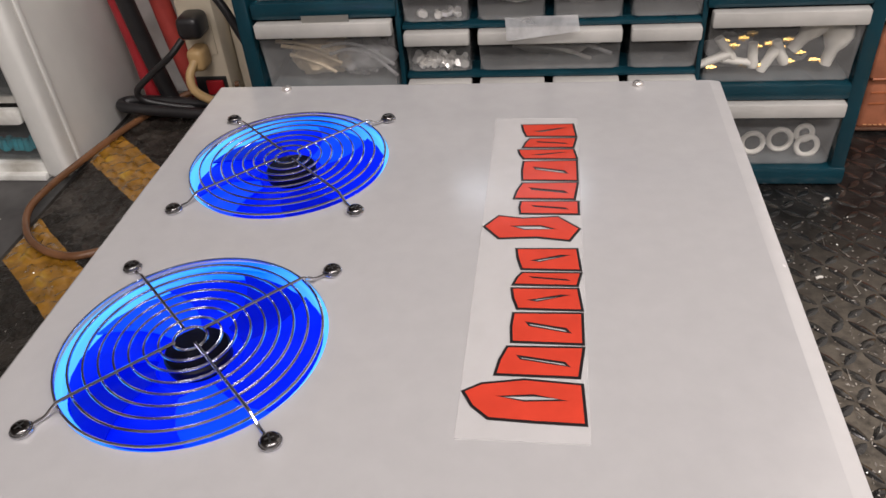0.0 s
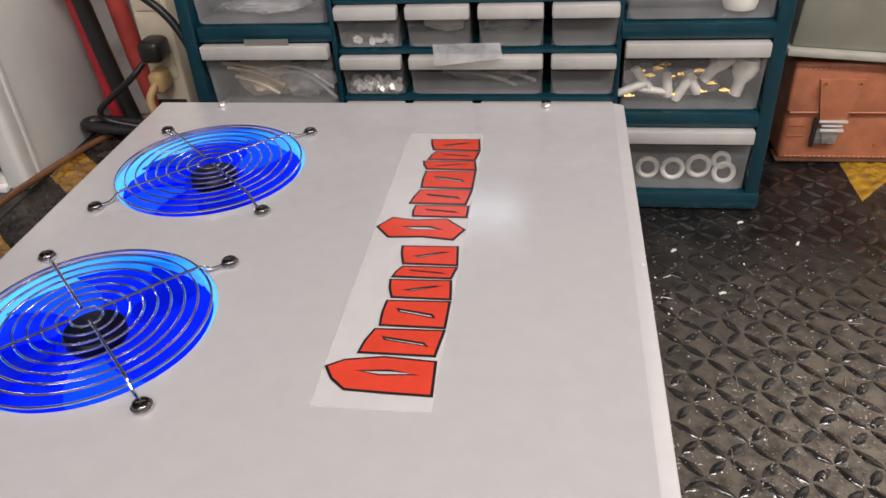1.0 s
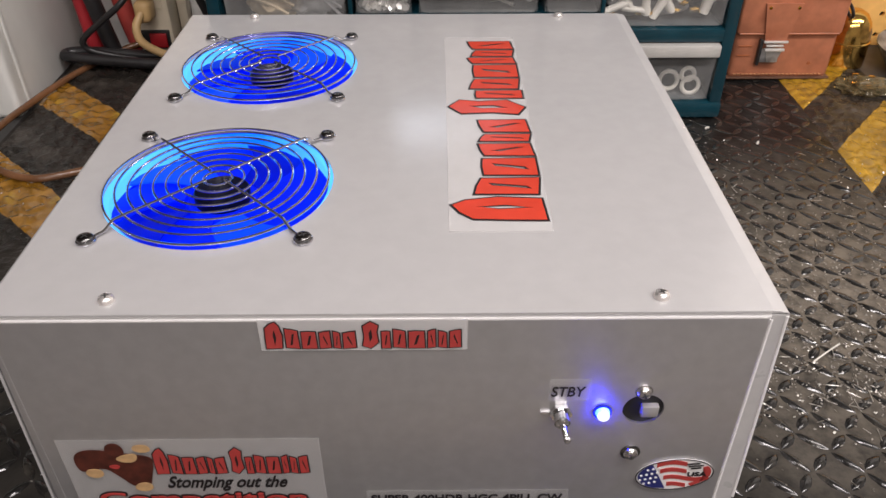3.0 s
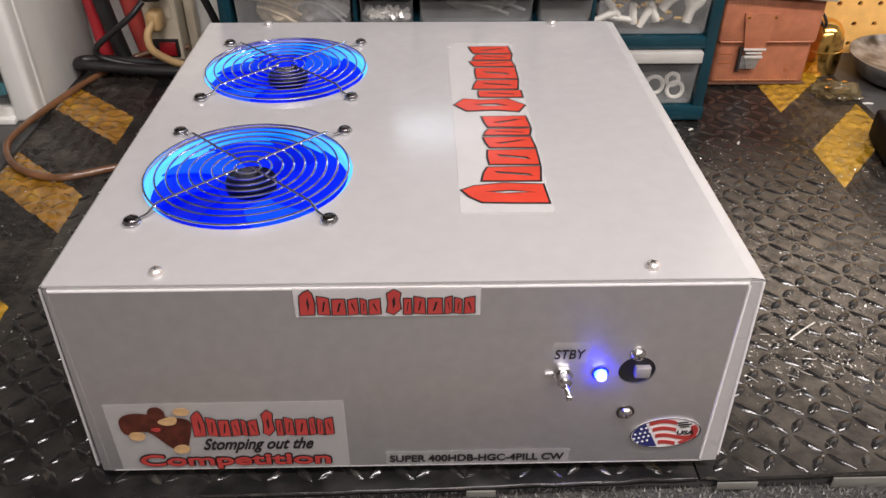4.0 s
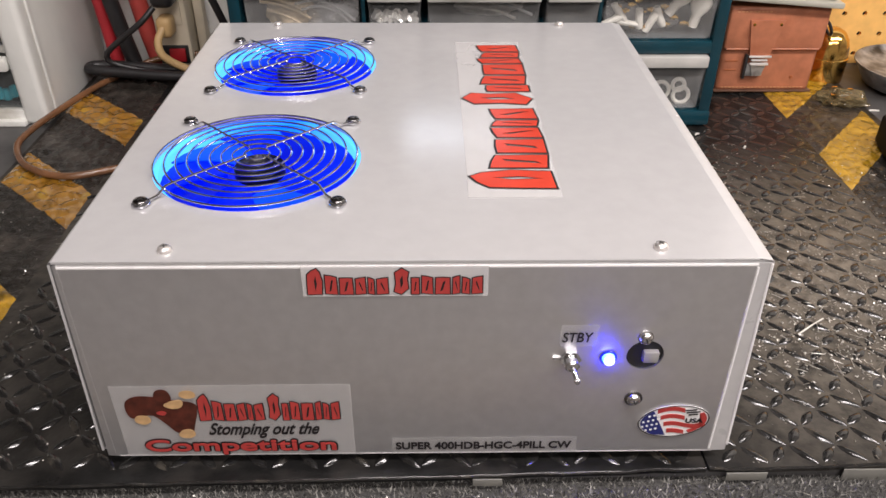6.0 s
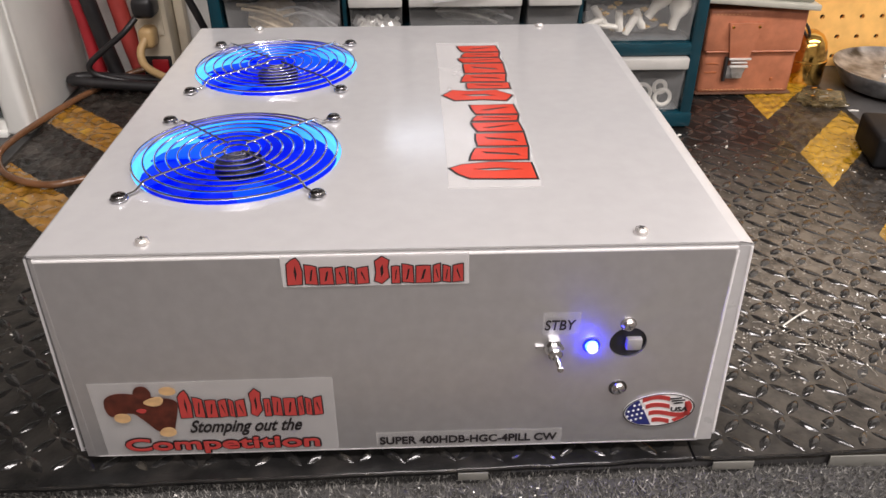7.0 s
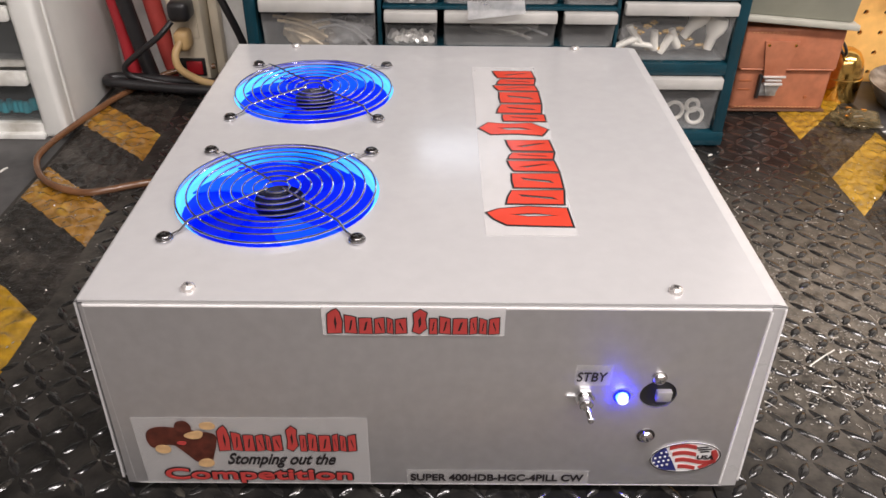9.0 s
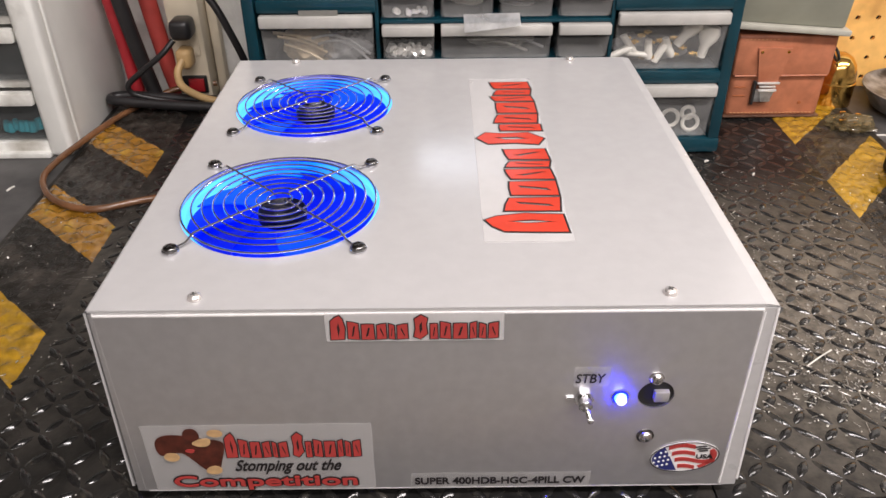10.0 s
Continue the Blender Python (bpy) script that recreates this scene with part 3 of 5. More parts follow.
for _ in range(1150):
    r = rnd.random()
    if r < 0.74:
        x, y = rnd.uniform(0.36, 0.66), rnd.uniform(0.0, 0.42)
    elif r < 0.85:
        x, y = rnd.uniform(-0.21, -0.01), rnd.uniform(0.0, 0.35)
    else:
        x, y = rnd.uniform(-0.21, 0.62), rnd.uniform(-0.05, -0.016)
    if x > 0.35 and rnd.random() < 0.45:
        x, y = 0.46 + rnd.gauss(0, 0.05), 0.10 + rnd.gauss(0, 0.035)
    if -0.02 < x < 0.36 and y > -0.012 or 0.0 < y < 0.06 and rnd.random() < 0.7:
        continue
    big = rnd.random() < (0.17 if x > 0.35 else 0.07)
    ln, wd = (rnd.uniform(0.003, 0.010), rnd.uniform(0.00015, 0.0004)) if big else (rnd.uniform(0.0006, 0.0022), rnd.uniform(0.0002, 0.0007))
    a = rnd.uniform(0, 6.28)
    z = 0.0010 + rnd.uniform(0, 0.0014) if y > -0.012 else -0.0065 + rnd.uniform(0, 0.002)
    c, s = math.cos(a), math.sin(a)
    k = len(verts)
    up = rnd.uniform(-0.0006, 0.0012)
    for u, v, w in ((-1, -1, 0), (1, -1, up), (1, 1, up), (-1, 1, 0), (0, 0, 0.0004 + up)):
        verts.append((x + u * ln / 2 * c - v * wd * s, y + u * ln / 2 * s + v * wd * c, z + w))
    faces += [(k, k + 1, k + 4), (k + 1, k + 2, k + 4), (k + 2, k + 3, k + 4), (k + 3, k, k + 4)]
me = bpy.data.meshes.new("metal_swarf")
me.from_pydata(verts, [], faces)
me.materials.append(SHAVING)
tagged(new("metal_swarf", me), "scattered bright metal shavings on the mat", "metal shavings", kind="stuff")
verts, faces = [], []
for _ in range(3600):
    x = rnd.uniform(0.35, 0.67) if rnd.random() < 0.86 else rnd.uniform(-0.22, -0.004)
    y = rnd.uniform(-0.004, 0.45)
    if x > 0.35 and rnd.random() < 0.62:
        x, y = 0.50 + rnd.gauss(0, 0.06), 0.15 + rnd.gauss(0, 0.075)
    if not (0.352 < x < 0.668 or -0.22 < x < -0.008) or y < -0.004 or (y < 0.07 and rnd.random() < 0.8):
        continue
    ln, wd, a = rnd.uniform(0.0008, 0.0040), rnd.uniform(0.0002, 0.0007), rnd.uniform(0, 6.28)
    c, q, z = math.cos(a) * ln / 2, math.sin(a) * ln / 2, rnd.uniform(0.0003, 0.0012)
    px, py = -math.sin(a) * wd, math.cos(a) * wd
    k = len(verts)
    verts += [(x - c, y - q, z), (x + px, y + py, z + 0.0003), (x + c, y + q, z + rnd.uniform(-0.0003, 0.0006)), (x - px, y - py, z)]
    faces.append((k, k + 1, k + 2, k + 3))
me = bpy.data.meshes.new("dust_flecks")
me.from_pydata(verts, [], faces)
me.materials.append(FLECK)
tagged(new("dust_flecks", me), "grey dust and filings scattered over the tread mat", "dust", kind="stuff")
for x, y, ln, a in ((0.452, 0.118, 0.030, 35), (-0.262, 0.395, 0.010, 70), (-0.285, 0.393, 0.012, 10), (-0.25, 0.31, 0.004, 40), (-0.245, 0.29, 0.003, 10), (0.50, 0.40, 0.005, 60),
                    (0.43, 0.33, 0.005, 20), (0.40, 0.385, 0.005, 40), (0.46, 0.43, 0.005, 30), (0.66, 0.53, 0.012, 5), (0.68, 0.50, 0.014, 0), (0.655, 0.545, 0.006, 50)):
    on_mat = MAT_X0 < x < MAT_X1
    z = 0.0022 if on_mat else -0.0032
    c, s = math.cos(radians(a)) * ln / 2, math.sin(radians(a)) * ln / 2
    tagged(part("sliver", tube([(x - c, y - s, z), (x, y, z + 0.0007), (x + c, y + s, z)], 0.0006 if ln > 0.02 else 0.0011, 6, 4), CRUMB),
           "pale sliver of swarf lying on the bench", "debris", "slivers of swarf")

# ---- the amplifier ----
W, D, ZB, ZT, R = 0.3465, 0.369, 0.006, 0.1405, 0.0075
amp = thing("amplifier", (W / 2, D / 2, 0.0), "pale silver-white steel amplifier case with two lit blue fans", "amplifier")


def on_top(u, v, h):
    return (u, v, ZT + h)


def on_front(u, v, h):
    return (u, -h, v)


FANS = ((0.0797, 0.1075), (0.0800, 0.2650))
GUARDS = ((0.0793, 0.1062), (0.0800, 0.2635))
OUT, FLARE = 0.0026, 0.0062
b = sheet([(-0.0004, 0.0), (W + OUT - R, 0.0), (W + OUT - R, D), (-0.0004, D)], [circle(x, y, 0.0606, 72) for x, y in FANS], lambda u, v, h: (u, v, ZT - h), 0.0012)
strips, returns = [], []
for side in (0, 1):
    # shallow edge fold, a small bend, then the side
    e = bmesh.new()
    prof = [(0.0024, ZT + 0.0001), (0.0018, ZT - 0.0002), (0.0008, ZT - 0.0008), (0.0, ZT - 0.0020)]
    if side:
        prof = [(R, ZT), (R - 0.0012, ZT - 0.00012), (0.0014, ZT - 0.0010), (0.0005, ZT - 0.0014), (0.0, ZT - 0.0026)]
    for k in range(len(prof) - 1):
        q = [(W + OUT - x if side else x - OUT, z) for x, z in prof[k:k + 2]]
        e.faces.new([e.verts.new(p) for p in ((q[0][0], 0.0, q[0][1]), (q[1][0], 0.0, q[1][1]), (q[1][0], D, q[1][1]), (q[0][0], D, q[0][1]))])
    # front return of the side, folded inwards
    zt, inner = ZT - 0.0024, 0.0046 if side else 0.0012
    gap = 0.0004 if side else 0.0021
    poly = [(-OUT + gap, zt), (inner, zt), (inner, ZB + 0.0004), (-FLARE + 0.0010 + gap, ZB + 0.0008), (-FLARE + 0.0010 + gap, ZB + 0.006)]
    poly = [(W - x if side else x, z) for x, z in poly]
    returns.append(prism(poly, lambda u, v, h: (u, 0.0014 - h, v), 0.0014))
    strips.append(e)
    wall = [(-OUT, ZT - 0.0020), (-FLARE, ZB + 0.0045), (-FLARE + 0.0013, ZB + 0.0045), (-OUT + 0.0013, ZT - 0.0020)]
    wall = [(W - x if side else x, z) for x, z in wall]
    prism(wall, lambda u, v, h: (u, 0.0002 + h, v), D, b)
bmesh.ops.remove_doubles(b, verts=b.verts[:], dist=1e-5)
lid = part("lid", b, PAINT, amp, "white painted folded steel lid")
for e in strips:
    bmesh.ops.remove_doubles(e, verts=e.verts[:], dist=1e-5)
    part("edge_fold", e, FOLD, amp, "white folded edge")
# Right return has its own grey, painting in the light on that side.
for e, m in zip(returns, (PANEL, SIDELIT_FLANGE)):
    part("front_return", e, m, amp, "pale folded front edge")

# White beads paint glints along the right-hand folded edges.
part("edge_bead", tube([(W + OUT - 0.0008, 0.0004, ZT - 0.003), (W + FLARE - 0.0012, 0.0004, ZB + 0.006)], 0.0009, 8, 1), EDGE_GLINT_PAINT, amp, "white bead painting a glint on the folded side")
part("edge_bead", tube([(W - 0.0046, 0.0004, ZT - 0.005), (W - 0.0046, 0.0004, ZB + 0.002)], 0.0008, 8, 1), EDGE_GLINT_PAINT, amp, "white bead painting a glint on the folded return")
# Dark strips inside the open seams: painted shade that also stops blue fan light.
part("seam", prism([(-OUT + 0.0010, ZT - 0.0020), (0.0040, ZT - 0.0020), (0.0040, ZB + 0.0050), (-FLARE + 0.0010, ZB + 0.0050)], lambda u, v, h: (u, 0.0024 + h, v), 0.0010), DARK_STEEL_SHADE, amp, "dark strip put in as the shade of the gap along the folded side")
part("seam", box(-0.0010, W + 0.0010, 0.0030, 0.0050, ZT - 0.0050, ZT - 0.00125), DARK_STEEL_SHADE, amp, "dark strip put in as the shade of the gap under the lid")
HOLE = (0.2945, 0.0790)
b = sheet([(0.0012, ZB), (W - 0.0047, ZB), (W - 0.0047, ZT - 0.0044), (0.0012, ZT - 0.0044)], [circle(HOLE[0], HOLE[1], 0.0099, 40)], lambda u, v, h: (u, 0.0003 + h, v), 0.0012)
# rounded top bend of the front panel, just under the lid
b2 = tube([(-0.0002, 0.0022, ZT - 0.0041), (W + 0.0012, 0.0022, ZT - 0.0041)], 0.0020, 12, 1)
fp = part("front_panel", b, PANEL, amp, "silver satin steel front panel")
part("top_bend", b2, EDGE_GLINT_PAINT, amp, "white rounded bend under the lid")
# The bottom bend's catch-light is put into its pale paint.
part("bottom_bend", tube([(0.003, 0.0012, ZB + 0.0002), (W - 0.003, 0.0012, ZB + 0.0002)], 0.0010, 8, 1), EDGE_GLINT_PAINT, amp, "rounded bottom bend, painted pale where it catches light")
part("back_panel", box(0.002, W - 0.002, D - 0.002, D - 0.0006, ZB, ZT - 0.002), PAINT, amp)
part("base", box(0.002, W - 0.002, 0.0025, D - 0.003, ZB, ZB + 0.0014), PAINT, amp)
for x in (0.03, W - 0.03):
    for y in (0.03, D - 0.03):
        part("foot", lathe([(0.008, 0.0), (0.009, ZB)], (x, y, 0.0004), "z", 16), BLACK_PLASTIC, amp, "short black rubber foot")

# Added flanges under the sides, closing gaps that leaked blue fan light.
for x0, x1 in ((-0.0048, 0.0026), (W - 0.0026, W + 0.0048)):
    part("base_flange", box(x0, x1, 0.0020, D - 0.003, ZB + 0.0046, ZB + 0.0056), PAINT, amp)

# the case leans back a little on its feet
amp.rotation_euler.x = radians(-0.55)

# fans under the lid
BLADES = 9
for fx, fy in FANS:
    zt = ZT - 0.0016
    prof = [(0.0580, -0.0012), (0.0620, -0.0006), (0.0620, -0.0105), (0.0590, -0.0105), (0.0590, -0.0040), (0.0576, -0.0024)]
    b = bmesh.new()
    rings = []
    for r, h in prof:
        rings.append([b.verts.new((fx + r * math.cos(2 * math.pi * k / 64), fy + r * math.sin(2 * math.pi * k / 64), zt + h)) for k in range(64)])
    for r0, r1 in zip(rings, rings[1:] + rings[:1]):
        for k in range(64):
            b.faces.new((r0[k], r0[(k + 1) % 64], r1[(k + 1) % 64], r1[k]))
    fan = part("fan", b, LED_RING, amp, "lit cyan-blue clear fan frame")
    part("fan_back", lathe([(0.0, -0.0315), (0.0618, -0.0315), (0.0618, -0.0108), (0.0590, -0.0108), (0.0586, -0.0295), (0.0, -0.0295)], (fx, fy, zt), "z", 48), LED_WELL, fan)
    part("hub", lathe([(0.0150, -0.0085), (0.0152, -0.0030), (0.0142, -0.0018), (0.0, -0.0014)], (fx, fy, zt), "z", 32), HUB, fan, "black fan hub")
    part("rotor", lathe([(0.0205, -0.029), (0.0205, -0.0105), (0.0190, -0.0083), (0.0, -0.0083)], (fx, fy, zt), "z", 32), LED_BLADE, fan, "lit blue rotor below the hub")
    for q in range(BLADES):
        b = bmesh.new()
        a0 = 2 * math.pi * q / BLADES
        rows = []
        for i in range(7):
            r = 0.0204 + (0.0578 - 0.0204) * i / 6
            sweep = 0.30 * (i / 6) ** 1.4
            wide = 0.56 + 0.05 * i / 6
            row = []
            for j in range(6):
                f = j / 5
                a = a0 + sweep + (f - 0.5) * wide * 1.75
                z = zt - 0.0145 + 0.0080 * f + 0.0018 * math.sin(math.pi * f)
                row.append(b.verts.new((fx + r * math.cos(a), fy + r * math.sin(a), z)))
            rows.append(row)
        for r0, r1 in zip(rows, rows[1:]):
            for j in range(5):
                b.faces.new((r0[j], r0[j + 1], r1[j + 1], r1[j]))
        res = bmesh.ops.extrude_face_region(b, geom=b.faces[:])
        bmesh.ops.translate(b, verts=[v for v in res["geom"] if isinstance(v, bmesh.types.BMVert)], vec=(0, 0, -0.0010))
        part("blade", b, (LED_BLADE, LED_BLADE_LIT, LED_BLADE, LED_BLADE_DEEP)[(q * 3 + (2 if fy > 0.2 else 0)) % 4], fan, "lit deep-blue clear blade")

# wire guards over the fans
GZ = ZT + 0.0042
for fx, fy in GUARDS:
    guard = part("fan_guard", ring_tube((fx, fy, GZ), 0.0075, 0.00068, 32), WIRE, amp, "chromed round wire finger guard")
    for k in range(1, 9):
        rr = 0.0075 + 0.00645 * k
        part("ring", ring_tube((fx, fy, GZ - (0.0012 if k == 8 else 0)), rr, 0.00064, 64), WIRE, guard)
    for q in range(4):
        a = math.pi / 4 + q * math.pi / 2
        c, s = math.cos(a), math.sin(a)

        def at(r, z):
            return (fx + r * c, fy + r * s, z)
        high = GZ + 0.0019
        part("spoke", tube([at(0.0068, high), at(0.030, high), at(0.0555, high), at(0.0600, high - 0.0010), at(0.0645, ZT + 0.0022), at(0.0695, ZT + 0.0016)], 0.00082, 8, 5), WIRE, guard)
        p = at(0.07425, ZT)
        part("eyelet", ring_tube((p[0], p[1], ZT + 0.0014), 0.0041, 0.0009, 24), WIRE, guard)
        sc = part("screw", lathe([(0.0041, 0.0018), (0.0042, 0.0026), (0.0039, 0.0034), (0.0032, 0.0039), (0.0016, 0.0041), (0.0, 0.0041)], p, "z", 24), DARKENED_CHROME, guard, "shiny pan-head screw, darkened as if mirroring dark surroundings")
        for turn in (0.6, 0.6 + math.pi / 2):
            dx, dy = 0.0020 * math.cos(turn + q), 0.0020 * math.sin(turn + q)
            part("recess", tube([(p[0] - dx, p[1] - dy, ZT + 0.0040), (p[0] + dx, p[1] + dy, ZT + 0.0040)], 0.0004, 6, 1), DARK_STEEL_SHADE, sc)


def small_screw(p, axis, r, name="screw", label="chrome pan-head screw", metal=SCREW):
    """A pan-head screw with a cross recess, on a flat washer rim."""
    prof = [(r * 1.05, 0.0002), (r * 1.05, 0.0008), (r, 0.0014), (r * 0.86, 0.0024), (r * 0.5, 0.0031), (0.0, 0.0033)]
    s = part(name, lathe(prof, p, axis, 24), metal, amp, label)
    h = 0.0030
    for a in (0.4, 0.4 + math.pi / 2):
        c, q = math.cos(a) * r * 0.45, math.sin(a) * r * 0.45
        if axis == "z":
            pts = [(p[0] - c, p[1] - q, p[2] + h), (p[0] + c, p[1] + q, p[2] + h)]
        else:
            pts = [(p[0] - c, p[1] - h, p[2] - q), (p[0] + c, p[1] - h, p[2] + q)]
        part("recess", tube(pts, 0.0005, 6, 1), DARK_STEEL_SHADE, s)
    return s


for x, y in ((0.0515, 0.0095), (0.2955, 0.0100), (0.0505, 0.3630), (0.2945, 0.3630)):
    small_screw((x, y, ZT), "z", 0.0035, label="pale zinc pan-head screw", metal=ZINC)
small_screw((0.2930, 0.0, 0.0915), "y", 0.0034)
small_screw((0.2925, 0.0, 0.0480), "y", 0.0036)
part("washer", lathe([(0.0050, 0.0), (0.0050, 0.0006), (0.0044, 0.0009), (0.0, 0.0009)], (0.2925, 0.0002, 0.0480), "y", 28), DARKENED_CHROME, amp, "dark shiny washer")
part("washer", lathe([(0.0042, 0.0), (0.0042, 0.0005), (0.0037, 0.0008), (0.0, 0.0008)], (0.2930, 0.0002, 0.0915), "y", 28), CHROME, amp)

# round cut-out with a recessed grey shaft
part("cup", lathe([(0.0098, -0.0004), (0.0098, -0.013), (0.0, -0.013)], (HOLE[0], 0.0012, HOLE[1]), "y", 36), BLACK_PLASTIC, amp, "dark round cut-out in the panel")
part("shaft", box(HOLE[0] - 0.0012, HOLE[0] + 0.0072, -0.0015, 0.0095, HOLE[1] - 0.0042, HOLE[1] + 0.0030, 0.0008), GREY_KNOB, amp, "grey square control shaft")

# indicator lamp
part("bezel", ring_tube((0.2750, -0.0003, 0.0780), 0.0040, 0.0006, 28, 8, None, Matrix.Rotation(math.pi / 2, 3, "X")), BLUE_BEZEL, amp, "deep blue clear bezel")
lamp = part("indicator_lamp", lathe([(0.0034, 0.0), (0.0034, 0.0016), (0.0030, 0.0026), (0.0024, 0.0031), (0.0, 0.0031)], (0.2750, 0.0, 0.0780), "y", 24), LED_DOT, amp, "lit blue indicator lamp")
part("lens", lathe([(0.0029, 0.0024), (0.0027, 0.0038), (0.0018, 0.0048), (0.0, 0.0052)], (0.2750, 0.0, 0.0780), "y", 20), LED_CORE, lamp, "white-hot lens of the lamp")

# toggle switch
sw = part("toggle_switch", lathe([(0.0056, 0.0), (0.0056, 0.0022), (0.0036, 0.0023), (0.0036, 0.0078), (0.0026, 0.0085), (0.0, 0.0086)], (0.2550, 0.0, 0.0780), "y", 6), CHROME, amp, "chrome toggle switch")
part("bushing", lathe([(0.0038, 0.002), (0.0038, 0.0075), (0.0030, 0.0082), (0.0, 0.0083)], (0.2550, 0.0, 0.0780), "y", 24), CHROME, sw)
part("lever", tube([(0.2550, -0.0075, 0.0780), (0.2555, -0.0105, 0.0770), (0.2566, -0.0138, 0.0745)], 0.0014, 10, 4), CHROME, sw)
part("tip", lathe([(0.0, -0.0018), (0.0015, -0.0012), (0.0019, 0.0), (0.0015, 0.0012), (0.0, 0.0018)], (0.2567, -0.0140, 0.0743), "z", 12), CHROME, sw)
part("tab_washer", box(0.2455, 0.2500, -0.0008, 0.0004, 0.0774, 0.0786), CHROME, sw)


# the maker's mark: plain slanted red blocks with slits and notches, each with a dark outline
def grown(poly, d):
    """The outline moved outwards by d."""
    area = sum(p[0] * q[1] - q[0] * p[1] for p, q in zip(poly, poly[1:] + poly[:1]))
    d = d if area > 0 else -d
    out = []
    for k, p in enumerate(poly):
        e0 = (Vector(p) - Vector(poly[k - 1])).normalized()
        e1 = (Vector(poly[(k + 1) % len(poly)]) - Vector(p)).normalized()
        n0, n1 = Vector((e0.y, -e0.x)), Vector((e1.y, -e1.x))
        m = n0 + n1
        if m.length < 0.3:
            m = n0
        m = m.normalized()
        out.append(tuple(Vector(p) + m * d / max(0.45, m.dot(n0))))
    return out


MARK = ((0.000, 0.098, 1.00, "large"), (0.102, 0.179, 0.70, "up"), (0.183, 0.269, 0.62, "even"), (0.273, 0.340, 0.62, "down"), (0.344, 0.388, 0.60, "up"), (0.392, 0.467, 0.60, "down"), (0.487, 0.583, 1.00, "wide"), (0.587, 0.642, 0.62, "even"), (0.646, 0.719, 0.66, "up"), (0.723, 0.817, 0.62, "even"), (0.821, 0.871, 0.66, "down"), (0.875, 0.927, 0.60, "up"), (0.931, 1.000, 0.64, "down"))


def mark(parent, u0, u1, v0, v1, put, rim, ink):
    for a, c, h, shape in MARK:
        ua, uc, t = u0 + a * (u1 - u0) + rim * 0.9, u0 + c * (u1 - u0) - rim * 0.9, h * (v1 - v0)
        w = uc - ua
        slit = None
        if shape == "large":
            poly = [(0.0, 0.0), (0.92, 0.02), (1.0, 0.50), (0.86, 0.86), (0.66, 1.0), (0.34, 0.92), (0.06, 0.78), (0.02, 0.40)]
            slit = [(0.52, 0.12), (0.66, 0.42), (0.58, 0.74), (0.46, 0.50)]
        elif shape == "wide":
            poly = [(0.04, 0.10), (0.50, 0.0), (0.98, 0.22), (0.90, 0.60), (1.0, 0.86), (0.56, 1.0), (0.10, 0.84), (0.16, 0.44)]
            slit = [(0.46, 0.22), (0.64, 0.40), (0.60, 0.74), (0.42, 0.58)]
        else:
            lean = {"up": 0.06, "down": -0.05, "even": 0.0}[shape]
            poly = [(0.0, max(0.0, lean)), (1.0, max(0.0, -lean)), (0.96, 1.0 - lean), (0.50, 1.02), (0.02, 1.0 + lean)]
            slit = [(0.30, 0.14), (0.50, 0.22), (0.70, 0.84), (0.52, 0.78)] if lean >= 0 else [(0.70, 0.14), (0.72, 0.30), (0.40, 0.84), (0.32, 0.66)]

        def local(pts):
            return [(ua + x * w, v0 + y * t) for x, y in pts]
        poly = local(poly)
        cut = [local(slit)] if slit else []
        cut_small = [grown(q, -rim * 0.8) for q in cut] if w > 0.012 else []
        part("outline", sheet(grown(poly, rim), cut_small, lambda u, v, hh: put(u, v, hh + 0.0004), 0.0002), BLACK_INK, parent, "black printed outline", smooth=False)
        part("block", sheet(poly, cut, lambda u, v, hh: put(u, v, hh + 0.0006), 0.0002), ink, parent, "red printed block", smooth=False)


def plate(u0, u1, v0, v1, put, mat, label, base=0.0001, thick=0.0003, skew=0.0):
    return part("sticker", prism([(u0, v0), (u1, v0 + skew), (u1, v1 + skew), (u0, v1)], lambda u, v, h: put(u, v, h + base), thick), mat, amp, label, smooth=False)


def top_text(u, v, h):
    return (0.2515 - v, u, ZT + h)


st = plate(0.0605, 0.3165, -0.0025, 0.0490, top_text, DECAL_DENSE, "clear vinyl sticker with red printed mark")
mark(st, 0.0690, 0.3090, -0.0005, 0.0470, top_text, 0.0013, RED_INK)
st = plate(0.1185, 0.2098, 0.1195, 0.1375, on_front, DECAL_DENSE, "small clear sticker with red printed mark")
mark(st, 0.1205, 0.2075, 0.1210, 0.1362, on_front, 0.0006, RED_SHADED)

# lower sticker: a plain brown patch, the mark, and the slogan
st = plate(0.0085, 0.1380, 0.0072, 0.0600, on_front, DECAL_MID, "clear vinyl sticker with red and black printing", skew=0.0006)


def patch(pts, mat, lift, label):
    """A plain printed patch with a rounded outline."""
    for _ in range(2):
        pts = [q for k in range(len(pts)) for q in ((0.75 * pts[k][0] + 0.25 * pts[(k + 1) % len(pts)][0], 0.75 * pts[k][1] + 0.25 * pts[(k + 1) % len(pts)][1]),
                                                    (0.25 * pts[k][0] + 0.75 * pts[(k + 1) % len(pts)][0], 0.25 * pts[k][1] + 0.75 * pts[(k + 1) % len(pts)][1]))]
    part("patch", prism(pts, lambda u, v, h: on_front(u, v, h + lift), 0.0002), mat, st, label, smooth=False)


